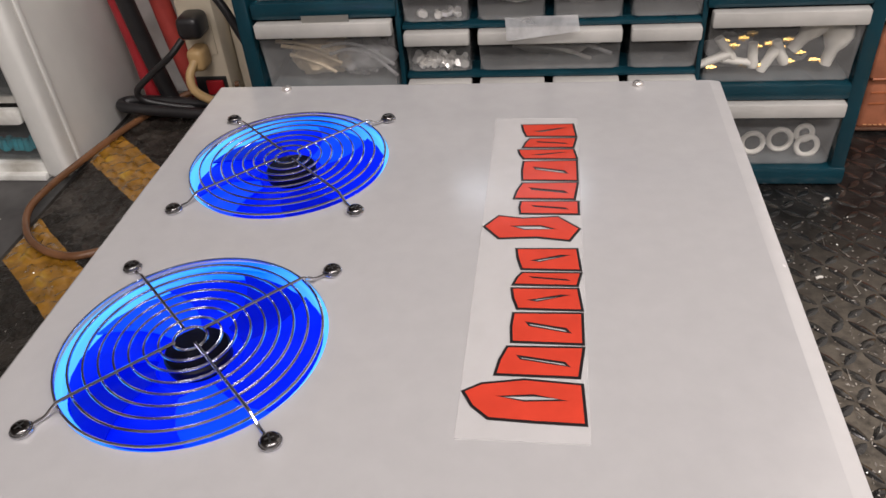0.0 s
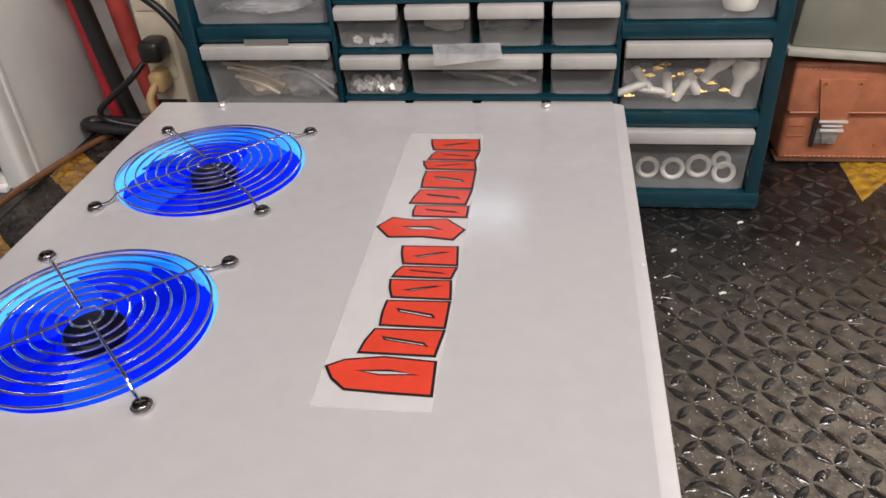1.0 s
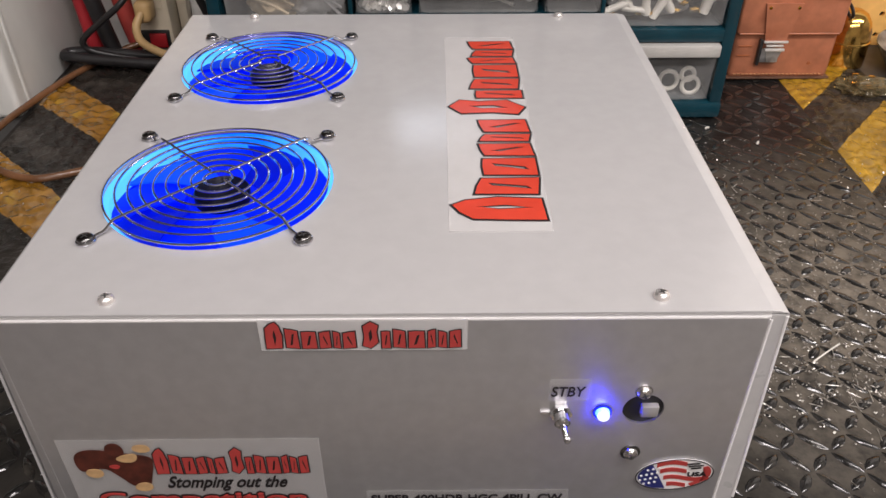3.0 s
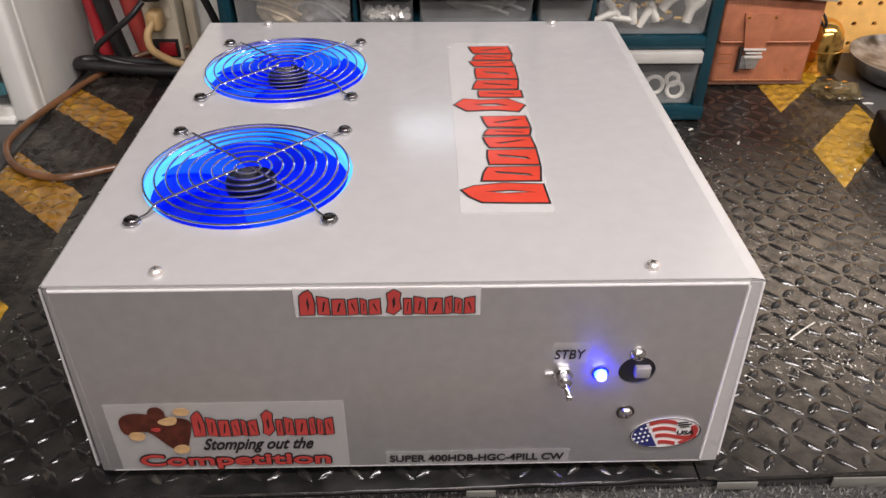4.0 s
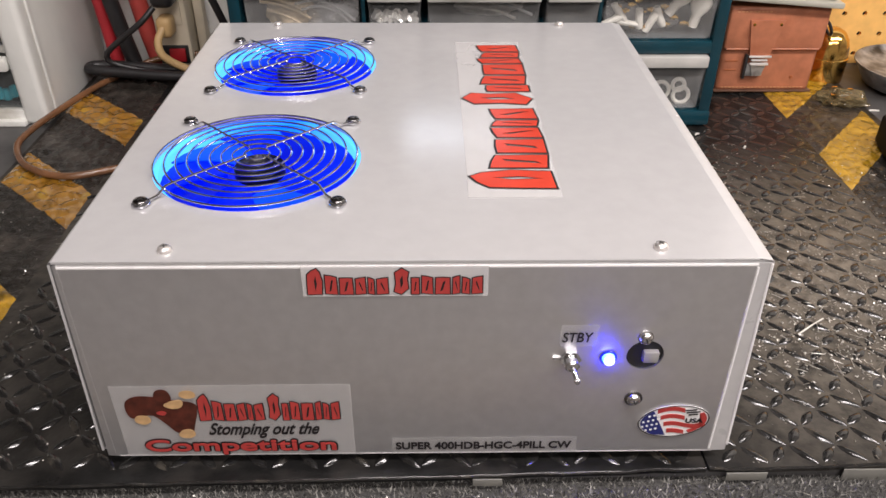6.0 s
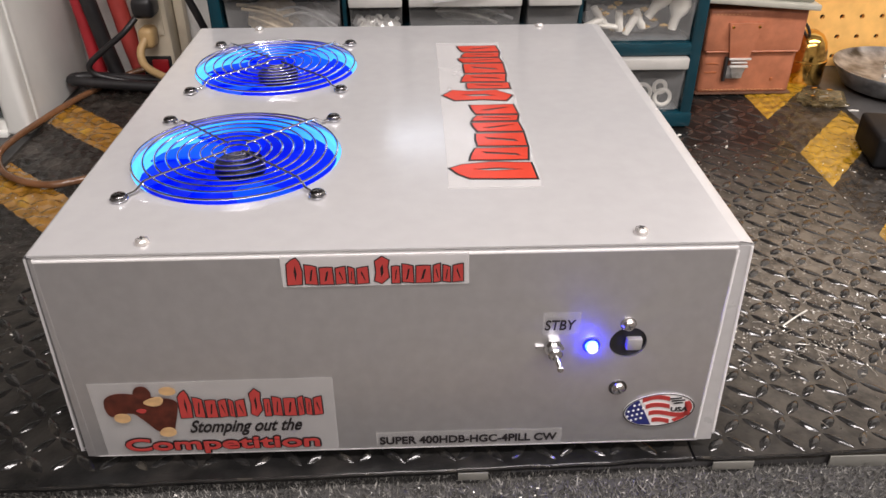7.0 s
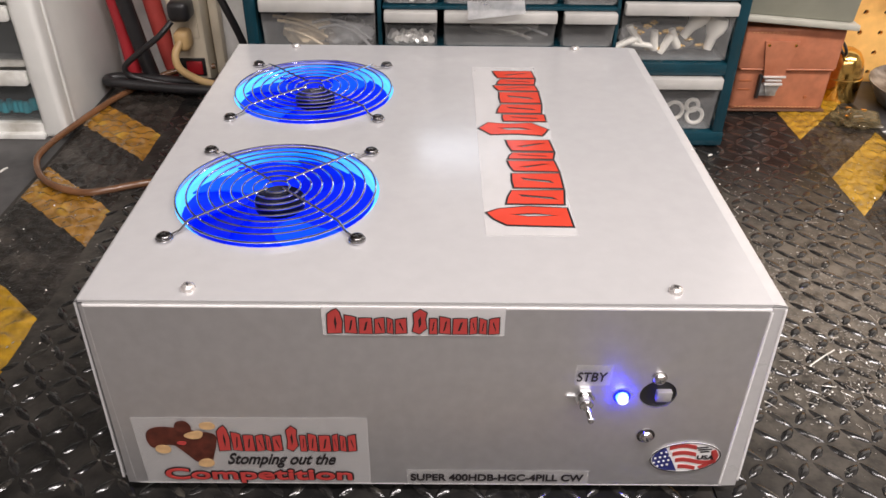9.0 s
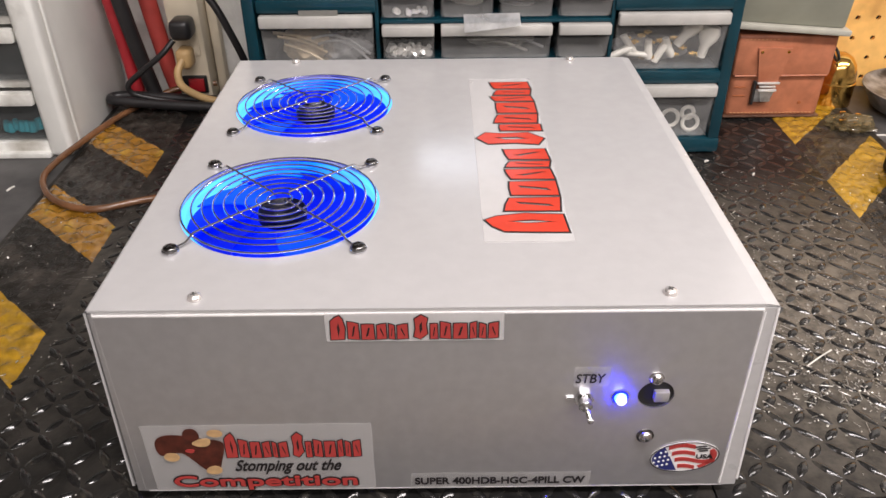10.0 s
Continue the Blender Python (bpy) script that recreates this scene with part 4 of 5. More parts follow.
patch([(0.0140, 0.0420), (0.0150, 0.0500), (0.0220, 0.0535), (0.0320, 0.0525), (0.0420, 0.0500), (0.0540, 0.0480), (0.0530, 0.0400), (0.0500, 0.0300), (0.0480, 0.0225), (0.0400, 0.0240), (0.0340, 0.0330),
       (0.0280, 0.0400), (0.0220, 0.0370), (0.0160, 0.0360)], BROWN_INK, 0.0005, "plain brown printed patch")
patch([(0.0310, 0.0500), (0.0320, 0.0570), (0.0380, 0.0585), (0.0410, 0.0540), (0.0400, 0.0480)], BROWN_INK, 0.0006, "plain brown printed patch")
patch([(0.0175, 0.0340), (0.0190, 0.0390), (0.0260, 0.0390), (0.0275, 0.0345), (0.0230, 0.0315)], TAN_INK, 0.0009, "plain tan printed patch")
patch([(0.0345, 0.0465), (0.0400, 0.0500), (0.0470, 0.0510), (0.0460, 0.0450), (0.0400, 0.0435)], TAN_INK, 0.0009, "plain tan printed patch")
patch([(0.0450, 0.0530), (0.0460, 0.0570), (0.0530, 0.0575), (0.0550, 0.0530), (0.0500, 0.0510)], TAN_INK, 0.0009, "plain tan printed patch")
patch([(0.0395, 0.0225), (0.0420, 0.0275), (0.0480, 0.0285), (0.0505, 0.0240), (0.0460, 0.0205)], TAN_INK, 0.0009, "plain tan printed patch")
patch([(0.0300, 0.0405), (0.0330, 0.0425), (0.0370, 0.0415), (0.0350, 0.0385)], RED_SHADED, 0.0009, "plain red printed patch")
mark(st, 0.0535, 0.1315, 0.0345, 0.0540, on_front, 0.0006, RED_SHADED)
part("lettering", words("Stomping out the", 0.0570, 0.1190, 0.0205, 0.0325, lambda u, v, h: on_front(u, v, h + 0.0006), 0.0003, shear=0.5, bold=0.02), BLACK_INK, st, "black slanted lettering", smooth=False)
for k in range(8):
    du, dv = 0.0009 * math.cos(k * math.pi / 4), 0.0009 * math.sin(k * math.pi / 4)
    part("lettering_outline", words("Competition", 0.0200 + du, 0.1275 + du, 0.0078 + dv, 0.0196 + dv, lambda u, v, h: on_front(u, v, h + 0.0004 + 0.00002 * k), 0.0002, bold=0.02), BLACK_INK, st, "dark outline of the lettering", smooth=False)
part("lettering", words("Competition", 0.0200, 0.1275, 0.0078, 0.0196, lambda u, v, h: on_front(u, v, h + 0.0009), 0.0003, bold=0.02), RED_SHADED, st, "red lettering", smooth=False)

st = plate(0.1590, 0.2645, 0.0068, 0.0190, on_front, DECAL_THIN, "clear strip sticker with black lettering")
part("lettering", words("SUPER 400HDB-HGC-4PILL CW", 0.1612, 0.2615, 0.0100, 0.0158, lambda u, v, h: on_front(u, v, h + 0.0005), 0.0003, bold=0.028), BLACK_INK, st, "black lettering", smooth=False)
st = plate(0.2485, 0.2680, 0.0860, 0.1000, on_front, DECAL_THIN, "small clear sticker with black lettering")
part("lettering", words("STBY", 0.2495, 0.2655, 0.0890, 0.0955, lambda u, v, h: on_front(u, v, h + 0.0005), 0.0003, shear=0.12, bold=0.012), BLACK_INK, st, "black lettering", smooth=False)

# oval flag sticker
FU, FV, FR, FSQ, FT = 0.3175, 0.0308, 0.0200, 0.60, radians(6)
st = part("sticker", prism(circle(FU, FV, FR, 48, FSQ, FT), lambda u, v, h: on_front(u, v, h + 0.0001), 0.0003), WHITE_INK, amp, "oval flag sticker with red, white and blue print", smooth=False)


def in_oval(a, c):
    return FU + a * FR * math.cos(FT) - c * FR * FSQ * math.sin(FT), FV + a * FR * math.sin(FT) + c * FR * FSQ * math.cos(FT)


b = bmesh.new()
for k in range(40):
    a0, a1 = 2 * math.pi * k / 40, 2 * math.pi * (k + 1) / 40
    prism([in_oval(0.97 * math.cos(a0), 0.97 * math.sin(a0)), in_oval(math.cos(a0), math.sin(a0)), in_oval(math.cos(a1), math.sin(a1)), in_oval(0.97 * math.cos(a1), 0.97 * math.sin(a1))],
          lambda u, v, h: on_front(u, v, h + 0.0005), 0.0003, b)
part("border", b, BLACK_INK, st, smooth=False)
canton = [in_oval(0.94 * math.cos(a), 0.94 * math.sin(a)) for a in [radians(d) for d in range(128, 245, 9)]] + [in_oval(-0.12, -0.93), in_oval(-0.50, 0.62)]
canton = canton[:-2] + [in_oval(-0.22, -0.86), in_oval(-0.55, 0.72)]
part("canton", prism(canton, lambda u, v, h: on_front(u, v, h + 0.0005), 0.0003), BLUE_INK, st, "navy printed corner", smooth=False)
for i in range(4):
    for j in range(4):
        a, c = -0.82 + 0.135 * i + 0.05 * j * -0.6, 0.42 - 0.30 * j + 0.04 * i
        if a * a + c * c < 0.82:
            part("star", prism(circle(*in_oval(a, c), 0.00075, 5), lambda u, v, h: on_front(u, v, h + 0.0008), 0.0003), WHITE_INK, st, smooth=False)


def wave(a):
    return 0.16 * math.sin((a + 0.5) * 4.2)


for k in range(4):
    top = 0.80 - 0.47 * k
    lo_line, hi_line = [], []
    a_end = 0.30 if k != 2 else 0.88
    for q in range(13):
        a = -0.46 + 0.09 * k + (a_end + 0.46 - 0.09 * k) * q / 12
        c1, c0 = top + wave(a), top - 0.25 + wave(a)
        lim = 0.93 * math.sqrt(max(0.0, 1 - a * a))
        c1, c0 = max(-lim, min(lim, c1)), max(-lim, min(lim, c0))
        hi_line.append(in_oval(a, c1))
        lo_line.append(in_oval(a, c0 - 0.002))
    part("stripe", prism(hi_line + lo_line[::-1], lambda u, v, h: on_front(u, v, h + 0.0005), 0.0003), RED_SHADED, st, "red printed stripe", smooth=False)
edge_out = [in_oval(0.93 * math.cos(radians(d)), 0.93 * math.sin(radians(d))) for d in range(-62, 30, 8)]
edge_in = [in_oval(0.80 * math.cos(radians(d)), 0.78 * math.sin(radians(d)) + 0.02) for d in range(-62, 30, 8)]
part("stripe", prism(edge_out + edge_in[::-1], lambda u, v, h: on_front(u, v, h + 0.0005), 0.0003), RED_SHADED, st, "red printed stripe", smooth=False)
u, v = in_oval(0.56, -0.08)
part("lettering", words("USA", u - 0.0048, u + 0.0052, v - 0.0012, v + 0.0022, lambda a, c, h: on_front(a, c, h + 0.0008), 0.0003, bold=0.03), BLACK_INK, st, "small black lettering", smooth=False)
for k, (a0, a1) in enumerate(((0.30, 0.62), (0.34, 0.72), (0.40, 0.66))):
    c = 0.62 - 0.15 * k
    part("printed_line", prism([in_oval(a0, c), in_oval(a1, c), in_oval(a1, c + 0.07), in_oval(a0, c + 0.07)], lambda u, v, h: on_front(u, v, h + 0.0008), 0.0003), BLACK_INK, st, smooth=False)

# ---- drawer cabinet ----
CX0, CX1, CY, CZ1 = -0.014, 0.477, 0.455, 0.262
cab = thing("drawer_cabinet", (0.23, 0.53, 0.0), "dark teal plastic parts cabinet with cloudy clear drawers", "drawer cabinet")
DEPTH = 0.155
part("side", box(CX0, CX0 + 0.012, CY - 0.002, CY + DEPTH, 0.0022, CZ1, 0.002), TEAL, cab)
part("side", box(CX1 - 0.012, CX1, CY - 0.002, CY + DEPTH, 0.0022, CZ1, 0.002), TEAL, cab)
part("top", box(CX0, CX1, CY - 0.004, CY + DEPTH, CZ1 - 0.002, CZ1 + 0.012, 0.003), TEAL, cab)
part("back", box(CX0 + 0.012, CX1 - 0.012, CY + DEPTH - 0.004, CY + DEPTH, 0.0022, CZ1 - 0.002), TEAL, cab)
part("plinth", box(CX0 - 0.001, CX1 + 0.001, CY - 0.004, CY + DEPTH, 0.0020, 0.0185, 0.003), TEAL, cab)
COLS_L, COL_M, COLS_R = (0.000, 0.1175), (0.1175, 0.350), (0.350, 0.466)
for x in (0.1165, 0.3490):
    part("upright", box(x - 0.0012, x + 0.0026, CY, CY + DEPTH - 0.005, 0.0185, CZ1 - 0.002, 0.0006), TEAL, cab)
BIG_ROW = (0.0185, 0.0935, 0.1690)
for z in BIG_ROW[1:3]:
    for x0, x1 in (COLS_L, COLS_R):
        part("shelf_rail", box(x0, x1, CY - 0.003, CY + DEPTH - 0.005, z - 0.0135, z, 0.0025), TEAL, cab)
SMALL = [0.0185 + 0.0415 * k for k in range(6)]
SMALL = [z + 0.0055 for z in SMALL]
for z in SMALL[1:]:
    part("shelf_rail", box(COL_M[0] + 0.003, COL_M[1] - 0.002, CY - 0.001, CY + DEPTH - 0.005, z - 0.0040, z - 0.0006, 0.0008), TEAL, cab)


def drawer(x0, x1, z0, z1, lip, kind):
    """A clear drawer: front, sides, floor, and a milky pull lip along the top of its front."""
    y = CY + 0.002
    ins = 0.0042 if lip > 0.01 else 0.003
    front = bmesh.new()
    cut = 0.003
    poly = [(x0 + ins + cut, z0 + 0.0012), (x1 - ins - cut, z0 + 0.0012), (x1 - ins, z0 + 0.0012 + cut), (x1 - ins * 0.5, z1 - lip), (x0 + ins * 0.5, z1 - lip), (x0 + ins, z0 + 0.0012 + cut)]
    prism(poly, lambda u, v, h: (u, y - h - 0.0035 * (v - z0) / (z1 - z0), v), 0.0014, front)
    d = part("drawer", front, CLEAR, cab, "cloudy clear plastic drawer")
    part("drawer_side", box(x0 + ins * 0.6, x0 + ins * 0.6 + 0.0012, y + 0.001, y + 0.12, z0 + 0.001, z1 - lip), CLEAR, d)
    part("drawer_side", box(x1 - ins * 0.6 - 0.0012, x1 - ins * 0.6, y + 0.001, y + 0.12, z0 + 0.001, z1 - lip), CLEAR, d)
    part("drawer_floor", box(x0 + ins, x1 - ins, y + 0.001, y + 0.12, z0 + 0.0008, z0 + 0.0022), CLEAR, d)
    part("lip", box(x0 + 0.0022, x1 - 0.0022, y - 0.0115, y - 0.001, z1 - lip, z1, 0.0016), LIP, d, "milky white pull lip")


for k in range(3):
    z0, z1 = BIG_ROW[k] + 0.0008, BIG_ROW[k] + 0.0610
    drawer(COLS_L[0], COLS_L[1] - 0.002, z0, z1, 0.0118, "big")
    drawer(COLS_R[0] + 0.002, COLS_R[1], z0, z1, 0.0118, "big")
third = (COL_M[1] - COL_M[0]) / 4
for k in range(5):
    z0, z1 = SMALL[k] - 0.0004, SMALL[k] + 0.0362
    cells = [(0, 1), (1, 3), (3, 4)] if k == 2 else [(0, 1), (1, 2), (2, 3), (3, 4)]
    z0, z1 = z0 + 0.0075, z1 + 0.0075
    for a, c in cells:
        drawer(COL_M[0] + 0.0022 + a * third, COL_M[0] + c * third + 0.0002, z0 - 0.0065, z1 - 0.0065, 0.0105, "small")

# things in the drawers
for x, z, r in ((0.384, 0.0320, 0.0105), (0.405, 0.0330, 0.0108), (0.4275, 0.0340, 0.0112), (0.4490, 0.0300, 0.0105), (0.4460, 0.0400, 0.0085)):
    tilt = Matrix.Rotation(math.pi / 2 - 0.1, 3, "X")
    tagged(part("plastic_ring", ring_tube((x, CY + 0.014 + rnd.uniform(0, 0.006), z - 0.001), r - 0.0022, 0.0022, 28, 8, None, tilt), WHITE_NYLON), "white plastic ring inside a clear drawer", "plastic ring", "plastic rings")


def bulb_plug(x, z, lean, big):
    prof = [(0.0, -0.016), (0.0045, -0.016), (0.005, -0.004), (0.0085 * big, 0.003), (0.0100 * big, 0.010), (0.0080 * big, 0.0165), (0.0, 0.019)]
    b = lathe(prof, (0, 0, 0), "z", 16)
    bmesh.ops.rotate(b, verts=b.verts[:], cent=(0, 0, 0), matrix=Matrix.Rotation(radians(lean), 3, "Y"))
    if big < 0.8:
        bmesh.ops.scale(b, verts=b.verts[:], vec=(0.8, 0.8, 0.62))
    bmesh.ops.translate(b, verts=b.verts[:], vec=(x, CY + 0.0125, z))
    tagged(part("plastic_plug", b, WHITE_NYLON), "white plastic plug lying in a clear drawer", "plastic plug", "plastic plugs")


for x, z, lean, big in ((0.363, 0.109, 60, 0.62), (0.371, 0.118, 150, 0.5), (0.382, 0.107, 100, 0.5), (0.392, 0.112, 175, 0.55), (0.404, 0.108, 20, 0.6), (0.412, 0.114, 160, 0.55), (0.429, 0.129, 34, 1.0), (0.450, 0.119, 12, 1.1)):
    bulb_plug(x, z, lean, big)
for x, z in ((0.382, 0.126), (0.376, 0.120), (0.393, 0.119), (0.402, 0.121), (0.368, 0.124), (0.410, 0.118), (0.437, 0.107), (0.386, 0.104), (0.361, 0.102), (0.398, 0.103), (0.419, 0.106), (0.388, 0.130), (0.426, 0.113), (0.445, 0.105), (0.415, 0.124)):
    tagged(part("brass_fitting", lathe([(0.0, -0.003), (0.0020, -0.003), (0.0020, 0.0), (0.0029, 0.0), (0.0029, 0.002), (0.0013, 0.002), (0.0013, 0.005), (0.0, 0.005)], (x, CY + 0.013, z), "x", 6), BRASS),
           "small brass fitting in a clear drawer", "brass fitting", "brass fittings")
tagged(part("plastic_disc", lathe([(0.0, -0.006), (0.012, -0.005), (0.0135, 0.0), (0.012, 0.004), (0.0, 0.005)], (0.440, CY + 0.016, 0.180), "z", 24), WHITE_NYLON), "white plastic disc lying in a clear drawer", "plastic disc")


def crumple(name, x0, x1, z0, z1, mat, label, cat, seed, depth=0.02):
    """A slack folded bag or heap."""
    b = bmesh.new()
    bmesh.ops.create_icosphere(b, subdivisions=4, radius=1.0)
    for v in b.verts:
        p = v.co.copy()
        k = 1 + 0.30 * noise.noise(p * 1.7 + Vector((seed, 0, 0))) + 0.22 * abs(noise.noise(p * 4.1 + Vector((0, seed, 0))))
        v.co = Vector(((x0 + x1) / 2 + p.x * k * (x1 - x0) / 2.3, CY + 0.028 + p.y * k * depth * 0.8, max(z0, (z0 + z1) / 2 + p.z * k * (z1 - z0) / 2.2)))
    tagged(part(name, b, mat), label, cat)


crumple("parts_bag", 0.012, 0.072, 0.0965, 0.137, BEIGE, "beige parts in a slack bag inside a drawer", "bag of parts", 3)
crumple("parts_bag", 0.050, 0.108, 0.0965, 0.128, FILM, "clear plastic bag inside a drawer", "bag of parts", 8)
crumple("parts_bag", 0.020, 0.095, 0.1720, 0.187, FILM, "clear plastic bag inside a drawer", "bag of parts", 5)
crumple("parts_bag", 0.190, 0.225, 0.1530, 0.172, WHITE_NYLON, "white packing inside a small drawer", "bag of parts", 11, 0.01)
crumple("parts_bag", 0.238, 0.280, 0.1530, 0.167, FILM, "clear bag inside a small drawer", "bag of parts", 12, 0.01)
crumple("parts_bag", 0.356, 0.398, 0.0960, 0.124, FILM, "clear plastic bag of small fittings inside a drawer", "bag of parts", 21, 0.008)
crumple("parts_bag", 0.392, 0.436, 0.0960, 0.114, FILM, "clear plastic bag of small fittings inside a drawer", "bag of parts", 25, 0.008)
crumple("parts_bag", 0.205, 0.280, 0.1110, 0.130, FOAM, "grey foam packing inside a drawer", "bag of parts", 14, 0.012)
proto = None
for x0, x1, z0, count in ((0.126, 0.168, 0.1110, 60), (0.130, 0.166, 0.1530, 14)):
    for k in range(count):
        at = (rnd.uniform(x0, x1), CY + rnd.uniform(0.0035, 0.0110), z0 + rnd.uniform(0, 0.010 if count > 20 else 0.004))
        if proto is None:
            proto = tagged(part("hex_nut", lathe([(0.0011, -0.001), (0.0023, -0.001), (0.0023, 0.001), (0.0011, 0.001)], at, "z", 6), SILVER), "small bright hex nut in a clear drawer", "hex nut", "loose hex nuts")
        else:
            again(proto, at, None, (rnd.uniform(0, 180), rnd.uniform(0, 180), rnd.uniform(0, 180)), rnd.uniform(1.0, 1.6))
for x0, x1, z0, z1, bow, mt in ((0.012, 0.060, 0.134, 0.118, 0.004, BEIGE), (0.016, 0.064, 0.130, 0.112, 0.003, BEIGE), (0.022, 0.058, 0.122, 0.104, 0.002, BEIGE), (0.050, 0.108, 0.128, 0.110, 0.010, FILM),
                                (0.056, 0.110, 0.122, 0.100, 0.012, FILM), (0.206, 0.268, 0.126, 0.112, 0.004, FOAM), (0.216, 0.284, 0.130, 0.116, 0.005, FILM)):
    strip_pts = [(x0 + (x1 - x0) * f, CY + 0.008 + 0.004 * f, z0 + (z1 - z0) * f + bow * math.sin(math.pi * f)) for f in (0, 0.33, 0.66, 1.0)]
    tagged(part("packing_strip", tube(strip_pts, 0.0016, 6, 4), mt), "loose strip of packing inside a clear drawer", "packing strip", "packing strips")
# tape scrap stuck over drawer fronts
tagged(part("tape_flap", prism([(0.203, 0.139), (0.258, 0.1455), (0.256, 0.158), (0.222, 0.1575), (0.202, 0.157)], lambda u, v, h: (u, CY - 0.013 - h - 0.05 * (0.158 - v), v), 0.0004), FILM, smooth=False),
       "strip of clear tape across two drawer fronts", "clear tape")
tagged(part("paper_label", prism([(0.042, 0.1535), (0.080, 0.1540), (0.080, 0.1600), (0.042, 0.1600)], lambda u, v, h: (u, CY - 0.006 - h, v), 0.0004), PALE_TAPE, smooth=False),
       "pale paper label sticking up behind a drawer lip", "paper label")

# unseen white bar added on top of the cabinet for the highlight mirrored in the lid
bar = thing("led_bar", (0.19, 0.46, CZ1 + 0.012), "added white glowing bar on the parts cabinet, for the lid's highlight", "lamp")
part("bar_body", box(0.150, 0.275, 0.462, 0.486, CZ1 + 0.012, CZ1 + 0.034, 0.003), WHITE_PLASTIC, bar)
part("bar_diffuser", box(0.155, 0.270, 0.4595, 0.4625, CZ1 + 0.014, CZ1 + 0.032, 0.001), HIGHLIGHT_BAR, bar, "lit white diffuser")

# ---- white drawer tower on the other side ----
tower = thing("drawer_tower", (-0.40, 0.52, 0.0), "white plastic drawer tower with smoked clear drawers and grey side", "drawer cabinet")
TX0, TX1, TY0, TY1, TZ1 = -0.560, -0.2265, 0.467, 0.650, 0.330
TB = -0.0035
part("side_panel", box(TX1 - 0.004, TX1 + 0.001, TY0 + 0.012, TY1, TB + 0.001, TZ1, 0.001), GREY_PANEL, tower, "flat grey side panel")
part("side_panel", box(TX0, TX0 + 0.005, TY0 + 0.012, TY1, TB + 0.001, TZ1, 0.001), GREY_PANEL, tower)
part("back", box(TX0 + 0.005, TX1 - 0.005, TY1 - 0.004, TY1, TB + 0.001, TZ1), GREY_PANEL, tower)
part("top", box(TX0 - 0.002, TX1 + 0.002, TY0, TY1, TZ1, TZ1 + 0.012, 0.003), WHITE_PLASTIC, tower)
for x0 in (TX1 - 0.024, TX0):
    part("post", box(x0, x0 + 0.026, TY0, TY0 + 0.022, TB, TZ1, 0.006, seg=3), WHITE_PLASTIC, tower, "rounded white corner post")
part("groove_strip", box(TX1 + 0.001, TX1 + 0.0035, TY0 + 0.020, TY0 + 0.026, TB, TZ1, 0.001), WHITE_PLASTIC, tower)
part("bottom_rail", box(TX0, TX1 - 0.020, TY0 + 0.003, TY0 + 0.030, TB, 0.0130, 0.002), WHITE_PLASTIC, tower)
part("base_lip", box(TX0, TX1 - 0.022, TY0 - 0.004, TY0 + 0.004, TB + 0.0004, 0.0030, 0.001), WHITE_PLASTIC, tower)
for k in range(4):
    z = 0.0150 + 0.0675 * k
    dr = part("drawer", box(TX0 + 0.026, TX1 - 0.025, TY0 + 0.006, TY0 + 0.0085, z, z + 0.0410, 0.0008), SMOKED, tower, "smoked clear plastic drawer")
    part("drawer_floor", box(TX0 + 0.028, TX1 - 0.027, TY0 + 0.009, TY0 + 0.12, z + 0.0005, z + 0.0020), SMOKED, dr)
    part("lip", box(TX0 + 0.026, TX1 - 0.025, TY0 - 0.002, TY0 + 0.010, z + 0.0412, z + 0.0560, 0.003), WHITE_PLASTIC, dr, "white pull lip")
    part("divider", box(TX0 + 0.026, TX1 - 0.025, TY0 + 0.012, TY0 + 0.030, z + 0.0575, z + 0.0660, 0.001), WHITE_PLASTIC, tower)
for k in range(9):
    tagged(part("wire_nut", lathe([(0.0, 0.0), (0.004, 0.0), (0.0046, 0.003), (0.0028, 0.012), (0.0, 0.013)], (-0.30 + 0.006 * k + rnd.uniform(-0.002, 0.002), TY0 + 0.016 + rnd.uniform(0, 0.008), 0.018 + rnd.uniform(0, 0.006)), "z", 8), CYAN),
           "cyan plastic connector in a smoked drawer", "wire connector", "cyan connectors")

# ---- cables and power strip at the wall ----
tagged(part("battery_cable", tube([(-0.2200, 0.615, 0.30), (-0.2110, 0.617, 0.16), (-0.2010, 0.615, 0.07), (-0.1960, 0.612, 0.012)], 0.0085, 12), RED_PVC), "thick dark red cable hanging against the wall", "cable", "hanging cables")
tagged(part("battery_cable", tube([(-0.2060, 0.603, 0.30), (-0.1940, 0.605, 0.15), (-0.1800, 0.602, 0.06), (-0.1700, 0.600, 0.010)], 0.0090, 12), BLACK_PVC), "thick black cable hanging against the wall", "cable", "hanging cables")
tagged(part("air_hose", tube([(-0.1800, 0.628, 0.30), (-0.1700, 0.629, 0.15), (-0.1600, 0.628, 0.06), (-0.1500, 0.626, 0.008)], 0.0105, 12), RED_HOSE), "faded red rubber hose hanging against the wall", "hose")
strip = thing("power_strip", (-0.13, 0.62, 0.0), "upright cream power strip with a red rocker switch against the wall", "power strip")
part("body", box(-0.1440, -0.1040, 0.612, 0.650, 0.0, 0.270, 0.003), CREAM, strip)
part("flange", box(-0.1035, -0.0920, 0.640, 0.656, 0.0, 0.270, 0.002), CREAM, strip)
rk = part("switch_frame", box(-0.1420, -0.1080, 0.609, 0.6125, 0.0120, 0.0340, 0.001), BLACK_PLASTIC, strip, "black switch frame")
part("rocker", box(-0.1300, -0.1110, 0.606, 0.6095, 0.0150, 0.0310, 0.001), RED_SWITCH, rk, "dark red rocker")
